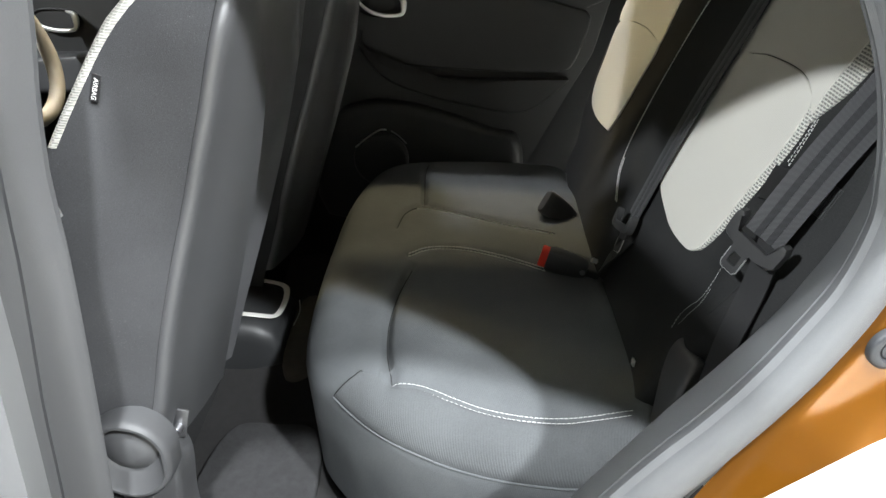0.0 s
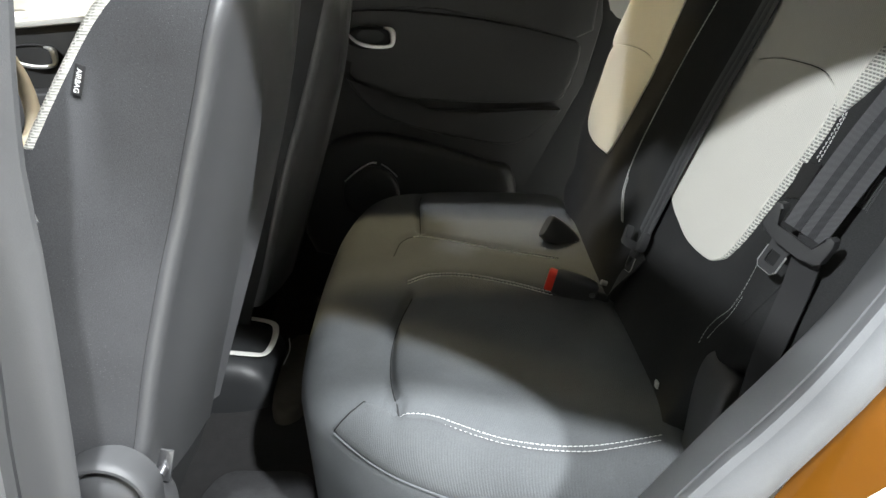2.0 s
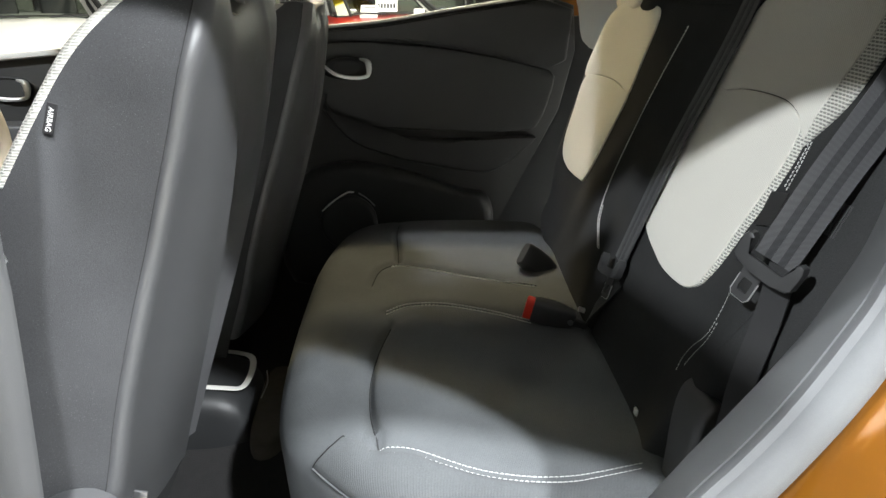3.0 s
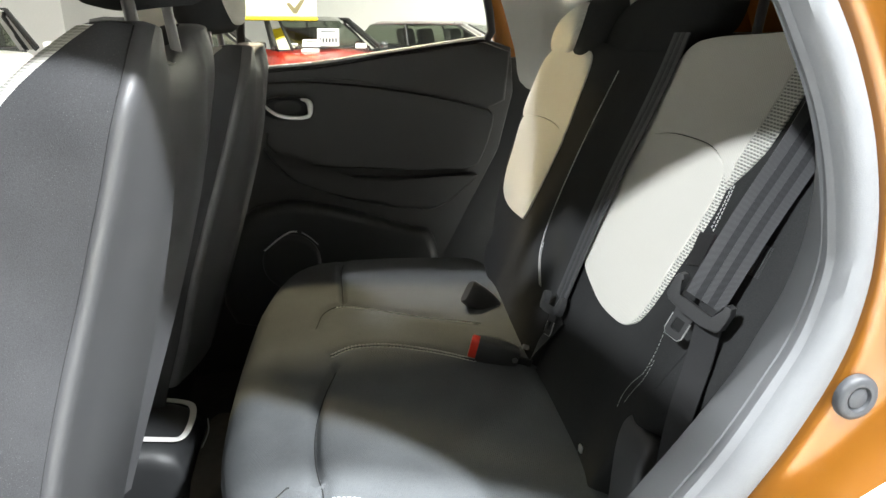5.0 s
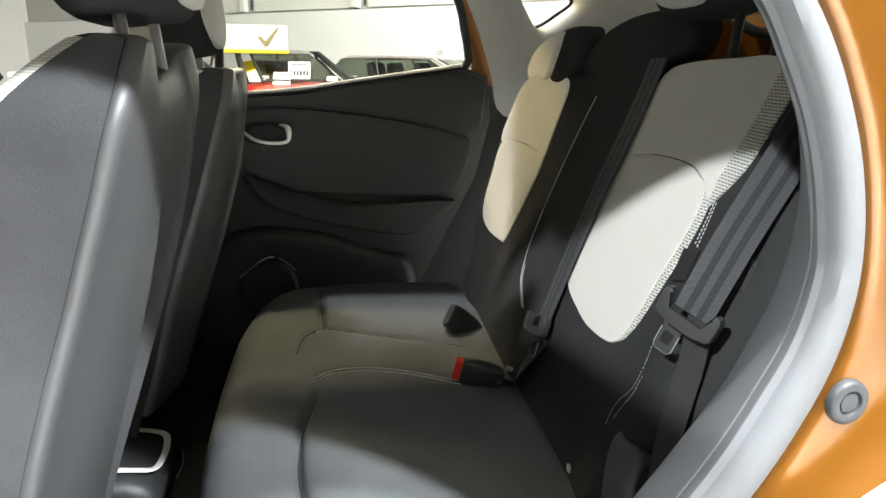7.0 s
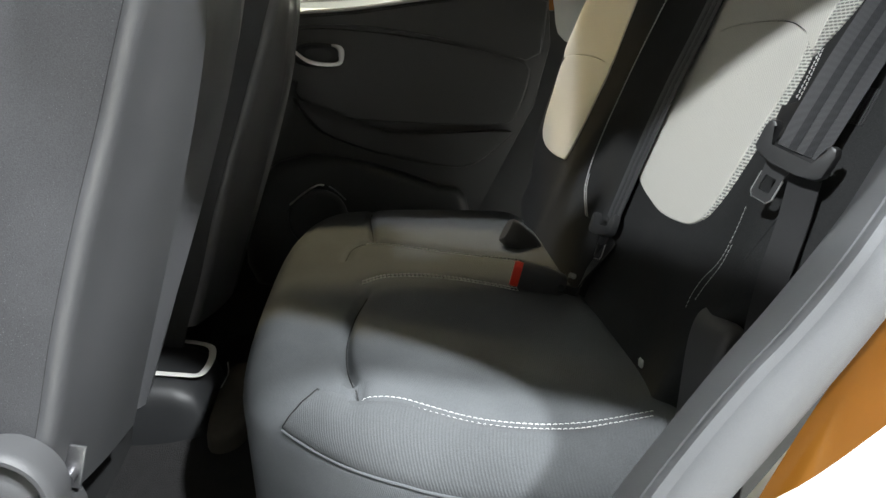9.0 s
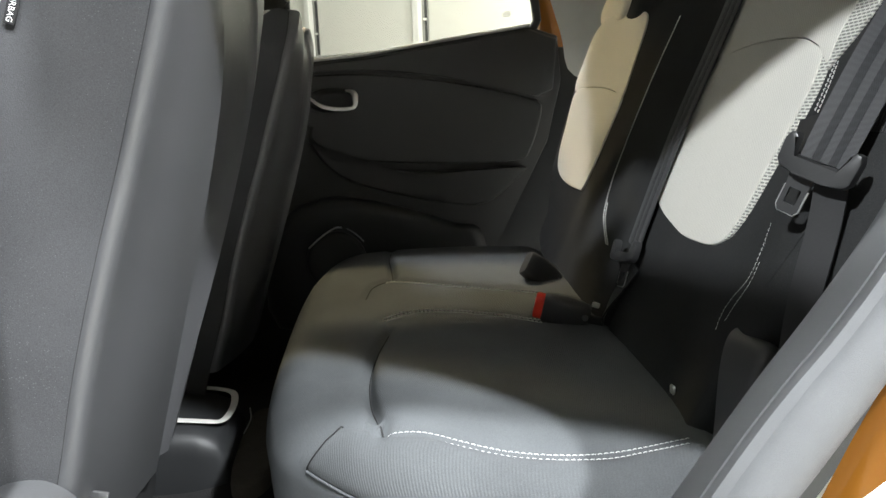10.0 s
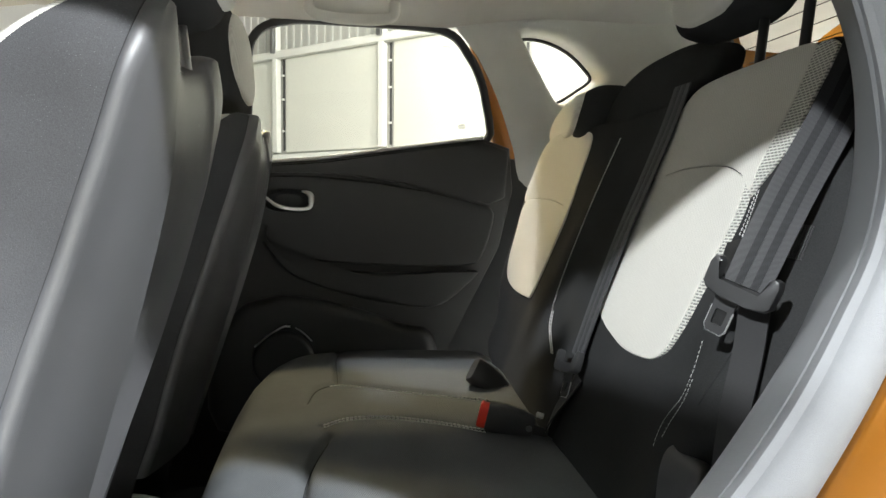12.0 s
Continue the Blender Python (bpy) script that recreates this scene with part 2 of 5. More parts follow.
GLASS = glass("window_glass", (0.93, 0.96, 0.93))
BLOCKGLASS = glass("light_blocking_glass", (0.05, 0.055, 0.05), 0.02)
SHOWGLASS = glass("green_windscreen_glass", (0.42, 0.46, 0.4), 0.01)

# ---- mesh helpers ----


def part(name, bm, mat, parent=None, label="", smooth=True):
    me = bpy.data.meshes.new(name)
    bmesh.ops.recalc_face_normals(bm, faces=bm.faces)
    bm.to_mesh(me)
    bm.free()
    me.materials.append(mat)
    if smooth:
        me.polygons.foreach_set("use_smooth", [True] * len(me.polygons))
        me.set_sharp_from_angle(angle=radians(42))
    ob = new(name, me)
    ob.parent = parent
    if label:
        ob["label"] = label
    return ob


def thing(name, label, category, place=(0, 0, 0), kind="", group=""):
    """An Empty at the base of a thing."""
    ob = new(name)
    ob.empty_display_size = 0.05
    ob.matrix_world = Matrix.Translation(place)
    return tagged(ob, label, category, group, kind)


def under(parent, ob):
    """Hang a part built in world places under a thing that stands elsewhere."""
    ob.parent = parent
    ob.matrix_parent_inverse = parent.matrix_world.inverted()
    return ob


def curve(pts, n=8, closed=False):
    """Catmull-Rom through the points, n steps a span."""
    pts = [Vector(p) for p in pts]
    m, out = len(pts), []
    for i in range(m if closed else m - 1):
        if closed:
            a, b, c, d = (pts[(i + k) % m] for k in (-1, 0, 1, 2))
        else:
            b, c = pts[i], pts[i + 1]
            a = pts[i - 1] if i else b * 2 - c
            d = pts[i + 2] if i + 2 < m else c * 2 - b
        for k in range(n):
            t = k / n
            out.append(0.5 * ((2 * b) + (c - a) * t + (2 * a - 5 * b + 4 * c - d) * t * t + (3 * b - a - 3 * c + d) * t ** 3))
    if not closed:
        out.append(pts[-1])
    return out


def interp(table, v):
    """Smooth value from a table of (v, value)."""
    xs, ys = [a for a, _ in table], [b for _, b in table]
    return float(np.interp(v, xs, ys))


def skin(bm, rows, closed=False, cap=False):
    """Faces between rows of places, all of one length."""
    vs = [[bm.verts.new(p) for p in r] for r in rows]
    n = len(rows[0])
    for a, b in zip(vs, vs[1:]):
        for i in range(n if closed else n - 1):
            j = (i + 1) % n
            bm.faces.new((a[i], a[j], b[j], b[i]))
    if cap:
        bm.faces.new(vs[0])
        bm.faces.new(vs[-1])
    return vs


def sweep(bm, path, profile, up=(0, 0, 1), closed=False, scale=None):
    """A closed 2D profile (side, up) carried along a path."""
    rows, path = [], [Vector(p) for p in path]
    n = len(path)
    for i, p in enumerate(path):
        if closed:
            tan = path[(i + 1) % n] - path[i - 1]
        else:
            tan = path[min(i + 1, n - 1)] - path[max(i - 1, 0)]
        tan.normalize()
        u = Vector(up[i]) if isinstance(up, list) else Vector(up)
        side = tan.cross(u).normalized()
        u = side.cross(tan).normalized()
        k = scale[i] if scale else 1
        rows.append([p + side * (a * k) + u * (b * k) for a, b in profile])
    if closed:
        rows.append(rows[0])
    skin(bm, rows, True, not closed)
    if closed:
        bmesh.ops.remove_doubles(bm, verts=bm.verts, dist=1e-6)


def disc(r, n=10, ry=None):
    return [(r * math.cos(2 * math.pi * i / n), (ry or r) * math.sin(2 * math.pi * i / n)) for i in range(n)]


def oval(w, h, p=4.0, n=20):
    """Superellipse profile, w by h."""
    out = []
    for i in range(n):
        a = 2 * math.pi * i / n
        c, s = math.cos(a), math.sin(a)
        out.append((w / 2 * math.copysign(abs(c) ** (2 / p), c), h / 2 * math.copysign(abs(s) ** (2 / p), s)))
    return out


def tube(bm, path, r, n=10, up=(0, 0.01, 1)):
    sweep(bm, path, disc(r, n), up)


def pillow(bm, outline, place, r, top=None, depth=0.0, rings=14, centre=None, inset=0.0, low=None):
    """A padded form over a star-shaped outline: place(u, v, h) sets it in the world; its rim is rounded by r and then falls by depth."""
    top = top or (lambda u, v: 0.0)
    pts = [Vector((p[0], p[1])) for p in outline]
    c = Vector(centre) if centre else sum(pts, Vector((0, 0))) / len(pts)
    ks = [0.03] + [1 - (1 - i / rings) ** 1.0 for i in range(1, rings)]
    ds = [r * (1 - math.sin(a * math.pi / 2 / 6)) for a in range(0, 7)]
    rows = []
    for k in ks:
        row = []
        for p in pts:
            L = (p - c).length
            kk = k * max(0.05, 1 - r * 1.02 / L)
            q = c + (p - c) * kk
            row.append(place(q.x, q.y, top(q.x, q.y)))
        rows.append(row)
    for d in ds:
        row = []
        for p in pts:
            L = (p - c).length
            q = c + (p - c) * (1 - d / L)
            h = top(q.x, q.y) - r * (1 - math.sqrt(max(0, 1 - (1 - d / r) ** 2)))
            row.append(place(q.x, q.y, h))
        rows.append(row)
    if depth:
        for f in (0.5, 1.0):
            row = []
            for p in pts:
                q = c + (p - c) * (1 - inset * f / (p - c).length)
                row.append(place(q.x, q.y, (low if low is not None else top(p.x, p.y) - r - depth) * f + (1 - f) * (top(p.x, p.y) - r)))
            rows.append(row)
    vs = skin(bm, rows, True)
    bm.faces.new(vs[0])
    if depth:
        bm.faces.new(vs[-1])


def rbox(bm, size, place=None, r=0.01, seg=2):
    """A box with rounded edges; place: a matrix."""
    made = bmesh.ops.create_cube(bm, size=1.0)["verts"]
    m = place or Matrix()
    bmesh.ops.transform(bm, verts=made, matrix=Matrix.Diagonal((*size, 1)))
    edges = list({e for v in made for e in v.link_edges})
    res = bmesh.ops.bevel(bm, geom=edges, offset=r, segments=seg, profile=0.5, affect="EDGES")
    vs = list({v for f in res["faces"] for v in f.verts} | {v for v in made if v.is_valid})
    bmesh.ops.transform(bm, verts=vs, matrix=m)


def box(name, size, place, mat, parent=None, r=0.01, label="", seg=2):
    bm = bmesh.new()
    rbox(bm, size, place, r, seg)
    return part(name, bm, mat, parent, label)


def plate(bm, outline, place, thick, bevel=0.0):
    """A flat plate of any outline: place(u, v, h)."""
    lo = [bm.verts.new(place(u, v, 0)) for u, v in outline]
    hi = [bm.verts.new(place(u, v, thick)) for u, v in outline]
    bm.faces.new(lo)
    f = bm.faces.new(hi)
    n = len(outline)
    for i in range(n):
        bm.faces.new((lo[i], lo[(i + 1) % n], hi[(i + 1) % n], hi[i]))
    if bevel:
        bmesh.ops.bevel(bm, geom=list(f.edges), offset=bevel, segments=2, profile=0.5, affect="EDGES")


def frame_plate(bm, outer, inner, place, thick):
    """A flat frame between two outlines of the same count."""
    rows = [[place(u, v, h) for u, v in o] for o, h in ((outer, 0), (outer, thick), (inner, thick), (inner, 0), (outer, 0))]
    skin(bm, rows, True)
    bmesh.ops.remove_doubles(bm, verts=bm.verts, dist=1e-6)


def stitches(bm, path, up, step=0.0058, length=0.0042, r=0.0008, lift=0.0006):
    """A row of thread stitches on a surface; up(p) gives its normal."""
    path = [Vector(p) for p in path]
    run = [0.0]
    for a, b in zip(path, path[1:]):
        run.append(run[-1] + (b - a).length)
    P = np.array([tuple(p) for p in path])
    s = 0.0
    while s + length < run[-1]:
        a = Vector([float(np.interp(s, run, P[:, k])) for k in range(3)])
        b = Vector([float(np.interp(s + length, run, P[:, k])) for k in range(3)])
        n = up(a)
        mid = (a + b) / 2 + n * (lift + r)
        sweep(bm, [a + n * lift * 0.3, mid, b + n * lift * 0.3], disc(r, 5), n)
        s += step


def dist_to(path):
    P = np.array([(p[0], p[1]) for p in path])
    A, B = P[:-1], P[1:]
    D = B - A
    L2 = np.maximum((D ** 2).sum(1), 1e-12)

    def f(u, v):
        q = np.array((u, v))
        t = np.clip(((q - A) * D).sum(1) / L2, 0, 1)
        return float(np.sqrt((((A + D * t[:, None]) - q) ** 2).sum(1)).min())
    return f


# ---- the showroom round the car ----
ROOM = Matrix.Rotation(radians(-42.9), 4, "Z")   # the far wall runs askew to the car


def slab(name, size, at, mat, label, parent=None, category="", kind="structure"):
    ob = box(name, size, ROOM @ Matrix.Translation(at), mat, parent, r=0.01, seg=1)
    return tagged(ob, label, category or name.split("_")[0], "", kind)


floor = slab("floor", (46, 30, 0.2), (0, -3, -0.1), FLOORM, "pale polished showroom floor")
ceiling = slab("ceiling", (46, 30, 0.2), (0, -3, 7.6), CEILM, "white showroom ceiling")
wall_far = thing("wall_far", "cream panelled showroom wall with steel posts and a white dado", "wall", kind="structure")
slab("wall_left", (0.2, 30, 7.5), (-22, -3, 3.75), WHITEW, "white painted showroom wall")
slab("wall_right", (0.2, 30, 7.5), (22, -3, 3.75), WHITEW, "white painted showroom wall")
slab("wall_near", (46, 0.2, 7.5), (0, -17, 3.75), WHITEW, "white painted showroom wall")


def wall_piece(name, size, at, mat, r=0.01):
    return box(name, size, ROOM @ Matrix.Translation(at), mat, wall_far, r=r, seg=1)


wall_piece("cladding", (46, 0.15, 7.5), (0, 11.4, 3.75), CORR)
wall_piece("dado", (46, 0.12, 2.36), (0, 11.24, 1.18), WHITEW, 0.02)
for k in range(12):
    x = -12.05 + 3.42 * (k - 1)
    wall_piece("panel", (3.1, 0.05, 2.36), (x + 1.72, 11.28, 3.58), CREAM, 0.01)
    wall_piece("post", (0.17, 0.16, 5.0), (x - 0.12, 11.22, 4.9), POSTM, 0.015)
    wall_piece("gap_strip", (0.05, 0.03, 2.3), (x + 0.06, 11.3, 3.6), GAP, 0.004)
    for z in (2.95, 3.75, 4.35):
        wall_piece("bracket", (0.07, 0.06, 0.05), (x + 0.06, 11.27, z), POSTM, 0.005)
    wall_piece("upper_brace", (0.12, 0.1, 0.9), (x - 0.12, 11.1, 5.35), STEEL, 0.01)
wall_piece("rail", (46, 0.14, 0.2), (0, 11.2, 4.86), POSTM, 0.02)
bm = bmesh.new()
for k in range(150):
    rbox(bm, (0.12, 0.05, 2.6), ROOM @ Matrix.Translation((-20 + k * 0.26, 11.31, 6.3)), 0.02, 1)
part("corrugation", bm, CORR, wall_far)

# ---- display cars seen through the far window ----


def display_car(name, label, place, turn, paint, length=4.05, width=1.75, height=1.48, roof_paint=None, mirror_paint=None):
    """A parked hatchback: body by cross-sections, cabin, panes, mirrors, wheels. It points along its own +x."""
    car = thing(name, label, "car", kind="", group="display cars")
    L, W, H = length, width, height
    rows = []
    # stations: x, half width, bottom, waist height, crown height
    for x, w, lo, waist, crown in ((-0.5, 0.62, 0.45, 0.6, 0.66), (-0.485, 0.84, 0.28, 0.72, 0.86), (-0.42, 0.95, 0.2, 0.82, 0.98), (-0.2, 1.0, 0.18, 0.86, 0.98),
                                   (0.1, 1.0, 0.18, 0.84, 0.96), (0.24, 0.98, 0.18, 0.8, 0.93), (0.38, 0.94, 0.2, 0.72, 0.84), (0.46, 0.84, 0.24, 0.6, 0.7), (0.5, 0.66, 0.35, 0.5, 0.55)):
        w *= W / 2
        row = [(-w * 0.85, lo), (-w, lo + 0.1), (-w * 1.0, waist - 0.12), (-w * 0.96, waist), (-w * 0.82, crown - 0.02), (-w * 0.4, crown + 0.02),
               (0, crown + 0.03), (w * 0.4, crown + 0.02), (w * 0.82, crown - 0.02), (w * 0.96, waist), (w, waist - 0.12), (w, lo + 0.1), (w * 0.85, lo)]
        rows.append([Vector((x * L, y, z)) for y, z in row])
    bm = bmesh.new()
    skin(bm, rows, True, True)
    part("body", bm, paint, car)
    # cabin: roof skin and pillars, with real panes between them
    def ring(z, x0, x1, w, n=6):
        return [Vector((x0, -w, z)), Vector((x0 * 0.6 + x1 * 0.4, -w * 1.04, z)), Vector((x1 * 0.93 + x0 * 0.07, -w * 0.98, z)), Vector((x1, -w * 0.72, z)), Vector((x1 + 0.04, 0, z)),
                Vector((x1, w * 0.72, z)), Vector((x1 * 0.93 + x0 * 0.07, w * 0.98, z)), Vector((x0 * 0.6 + x1 * 0.4, w * 1.04, z)), Vector((x0, w, z)), Vector((x0 - 0.05, 0, z))]
    lowr = ring(0.95, -0.47 * L, 0.27 * L, W * 0.46)
    top = ring(H - 0.06, -0.40 * L, 0.07 * L, W * 0.37)
    roof = ring(H, -0.36 * L, 0.02 * L, W * 0.31)
    bm = bmesh.new()
    skin(bm, [top, roof], True)
    bm.faces.new([bm.verts.new(p) for p in roof])
    bmesh.ops.remove_doubles(bm, verts=bm.verts, dist=1e-5)
    part("roof", bm, roof_paint or paint, car)
    n = len(lowr)
    for i in range(n):
        j = (i + 1) % n
        a, b, c, d = lowr[i], lowr[j], top[j], top[i]
        bm = bmesh.new()
        bm.faces.new([bm.verts.new(p) for p in (a, b, c, d)])
        pane = part("pane", bm, SHOWGLASS, car, smooth=False)
        pane.visible_shadow = False
        if i not in (3, 4, 8, 9):
            bm = bmesh.new()
            tube(bm, [b, c], 0.022, 6)
            part("pillar", bm, BLACK, car)
    for y in (-1, 1):
        part_m = bmesh.new()
        rbox(part_m, (0.08, 0.14, 0.1), Matrix.Translation((0.2 * L, y * (W / 2 + 0.08), 1.0)), 0.04, 3)
        part("mirror", part_m, mirror_paint or paint, car)
        for x in (-0.31, 0.31):
            w = bmesh.new()
            sweep(w, [(x * L, y * (W / 2 - 0.2), 0.31), (x * L, y * (W / 2 + 0.01), 0.31)], disc(0.31, 28), (0, 0, 1))
            wheel = part("wheel", w, RUBBER, car)
            w = bmesh.new()
            sweep(w, [(x * L, y * (W / 2 - 0.02), 0.31), (x * L, y * (W / 2 + 0.025), 0.31)], disc(0.2, 24), (0, 0, 1))
            part("rim", w, STEEL, wheel)
        part("headlight", *lens_of(L, W, y), car)
    for y in (-1, 1):
        bm = bmesh.new()
        tube(bm, [top[0] * 0.5 + top[8] * 0.5 + Vector((0.1, y * W * 0.35, 0.02)), Vector((-0.15 * L, y * W * 0.37, H - 0.02)), Vector((0.06 * L, y * W * 0.36, H - 0.04)), Vector((0.25 * L, y * W * 0.45, 0.98))], 0.028, 8)
        part("roof_rail", bm, SILVERP if mirror_paint is WHITEW else BLACK, car)
        bm = bmesh.new()
        tube(bm, [Vector((0.3 * L, y * 0.12, 0.97)), Vector((0.285 * L, y * 0.55, 0.985))], 0.012, 6)
        part("wiper", bm, RUBBER, car)
    dk = bmesh.new()
    rbox(dk, (0.62 * L, W * 0.8, 0.1), Matrix.Translation((-0.1 * L, 0, 0.93)), 0.04, 2)
    part("interior", dk, BLACK, car)
    for x in (-0.02, -0.26):
        for y in (-0.36, 0.36):
            s = bmesh.new()
            rbox(s, (0.16, 0.46, 0.6), Matrix.Translation((x * L + 0.05, y, 0.95)) @ Matrix.Rotation(radians(-14), 4, "Y"), 0.06, 2)
            part("seat", s, BLACK, car)
    m = pose(*place, 0, 0, turn)
    car.matrix_world = m
    return car


def lens_of(L, W, y):
    bm = bmesh.new()
    rbox(bm, (0.3, 0.3, 0.14), Matrix.Translation((0.44 * L, y * W * 0.36, 0.68)), 0.05, 2)
    return bm, CHROME


REDP = material("red_car_paint", (0.6, 0.03, 0.015), 0.3, 0.1, var=0.03, bump=0, coat=1.0)
SILVERP = material("silver_car_paint", (0.55, 0.55, 0.55), 0.3, 0.6, var=0.03, bump=0, coat=1.0)
NAVYP = material("dark_car_paint", (0.03, 0.035, 0.04), 0.25, 0.2, var=0.03, bump=0, coat=1.0)
display_car("red_hatchback", "red hatchback with price cards in its windscreen", (-0.42, 9.75, 0), -68, REDP, height=1.40, roof_paint=NAVYP, mirror_paint=NAVYP)
display_car("grey_hatchback", "dark hatchback with silver roof rails and white mirrors", (2.38, 11.1, 0), -38, NAVYP, height=1.36, mirror_paint=WHITEW)
display_car("dark_hatchback", "dark hatchback beside a red one", (-2.2, 8.9, 0), -60, NAVYP, height=1.36)
display_car("white_hatchback", "white hatchback further along the showroom row", (-4.9, 8.9, 0), -60, WHITEW)

board = thing("roof_board", "cream display board with a tick on a yellow base", "sign")
bm = bmesh.new()
m = pose(-1.0, 9.1, 1.55, 0, 0, -4)
rbox(bm, (1.6, 0.06, 0.34), m, 0.02, 2)
part("panel", bm, BOARDW, board)
bm = bmesh.new()
rbox(bm, (1.62, 0.16, 0.05), m @ Matrix.Translation((0, 0.03, -0.195)), 0.02, 2)
part("base", bm, YELLOW, board, "yellow base")
bm = bmesh.new()
plate(bm, [(0.385, 0.0), (0.43, 0.025), (0.495, -0.05), (0.66, 0.14), (0.70, 0.135), (0.525, -0.125), (0.48, -0.125)], lambda u, v, h: m @ Vector((u, -0.032 - h, v)), 0.004)
part("tick", bm, INK, board)


def card(label, place, turn, w, h, lines, digits=0):
    c = thing("price_card", label, "sign", group="price cards")
    m = pose(*place, -35, 0, turn)
    bm = bmesh.new()
    rbox(bm, (w, 0.004, h), m, 0.0015, 1)
    part("sheet", bm, PAPER, c)
    for k in range(lines):
        bm = bmesh.new()
        rbox(bm, (w * (0.55 if k else 0.7), 0.004, h * 0.07), m @ Matrix.Translation((0, -0.004, h * (0.32 - 0.16 * k))), 0.001, 1)
        part("print_bar", bm, DARKINK, c)
    if digits:
        for k in range(6):
            bm = bmesh.new()
            rbox(bm, (w * 0.1, 0.004, h * 0.26), m @ Matrix.Translation((w * (-0.36 + 0.145 * k), -0.004, -h * 0.18)), 0.004, 1)
            part("print_bar", bm, DARKINK, c)
    return c


card("white price card with black figures", (-0.06, 8.66, 1.11), -4, 0.30, 0.28, 1, 1)
card("white card lying in a windscreen", (-0.30, 8.6, 1.0), -14, 0.25, 0.2, 1)
card("small white card in a windscreen", (0.39, 8.66, 1.0), -4, 0.15, 0.08, 0)
card("small white card in a windscreen", (-0.54, 8.66, 1.0), -4, 0.12, 0.07, 0)
card("white card in a dark car's windscreen", (2.5, 10.0, 1.03), -10, 0.24, 0.18, 1)

# ---- the orange car: its shell ----
body = thing("car_body", "orange car body, its rear door opening seen from outside", "car body", kind="structure")

# near door opening, from the sill round the back to the roof: padded trim's inner edge, groove beside the weatherstrip, edge of the paint
INNER = [(0.02, 0.42), (0.09, 0.54), (0.138, 0.622), (0.184, 0.690), (0.227, 0.752), (0.265, 0.803), (0.315, 0.876), (0.336, 0.918), (0.358, 0.968), (0.370, 1.02), (0.373, 1.084), (0.362, 1.145), (0.331, 1.206), (0.297, 1.253), (0.212, 1.335), (0.11, 1.405), (0.0, 1.45), (-0.12, 1.475), (-0.3, 1.49)]
GROOVE = [(0.0, 0.50), (0.055, 0.61), (0.101, 0.695), (0.138, 0.753), (0.170, 0.796), (0.196, 0.827), (0.228, 0.872), (0.257, 0.924), (0.281, 0.975), (0.291, 1.03), (0.286, 1.066), (0.274, 1.111), (0.257, 1.154), (0.233, 1.196), (0.206, 1.235), (0.13, 1.32), (0.03, 1.395), (-0.12, 1.445), (-0.3, 1.465)]
PAINTED = [(0.06, 0.54), (0.11, 0.612), (0.160, 0.680), (0.201, 0.734), (0.247, 0.799), (0.277, 0.846), (0.305, 0.897), (0.330, 0.96), (0.336, 1.02), (0.330, 1.069), (0.313, 1.13), (0.288, 1.182), (0.266, 1.217), (0.244, 1.244), (0.17, 1.33), (0.09, 1.40), (-0.02, 1.455), (-0.14, 1.485), (-0.3, 1.50)]
SY = -0.62


def resample(table, y, n=130):
    """Even steps along a smooth line in the plane at y."""
    p = curve([(x, y, z) for x, z in table], 10)
    run = [0.0]
    for a, b in zip(p, p[1:]):
        run.append(run[-1] + (b - a).length)
    P = np.array([tuple(q) for q in p])
    return [Vector([float(np.interp(s, run, P[:, k])) for k in range(3)]) for s in np.linspace(0, run[-1], n)]


edge_in, edge_mid, line = resample(INNER, -0.515), resample(GROOVE, -0.635), resample(PAINTED, SY)
seal = thing("door_seal", "grey flocked trim and weatherstrip round the rear door opening", "trim", kind="structure")


def away(i, pts):
    a, b = pts[max(i - 1, 0)], pts[min(i + 1, len(pts) - 1)]
    t = (b - a).normalized()
    return Vector((t.z, 0, -t.x))     # outwards, to the back of the car


outs = [away(i, line) for i in range(len(line))]
ins = [away(i, edge_in) for i in range(len(edge_in))]
# broad padded trim that turns in towards the seat, closed by a fine double groove
rows = []
for i, (p, q) in enumerate(zip(edge_in, edge_mid)):
    t = (edge_in[min(i + 1, len(edge_in) - 1)] - edge_in[max(i - 1, 0)]).normalized()
    n = t.cross(q - p).normalized()
    n = n if n.dot(Vector((-1, -1, 0))) + n.dot(-ins[i]) > 0 else -n
    row = [p + ins[i] * 0.03 + Vector((0, 0.03, 0)), p + ins[i] * 0.010 + Vector((0, 0.012, 0))]
    row += [p.lerp(q, k) + n * h for k, h in ((-0.01, -0.006), (0.0, 0.0), (0.03, 0.0045), (0.08, 0.008), (0.2, 0.011), (0.4, 0.0125), (0.6, 0.012), (0.78, 0.010), (0.84, 0.0085), (0.85, 0.003), (0.86, 0.003), (0.87, 0.008), (0.92, 0.0085), (0.97, 0.0055), (0.99, -0.001), (1.0, -0.008))]
    rows.append(row)
bm = bmesh.new()
skin(bm, rows)
part("padded_trim", bm, SEALM, seal)
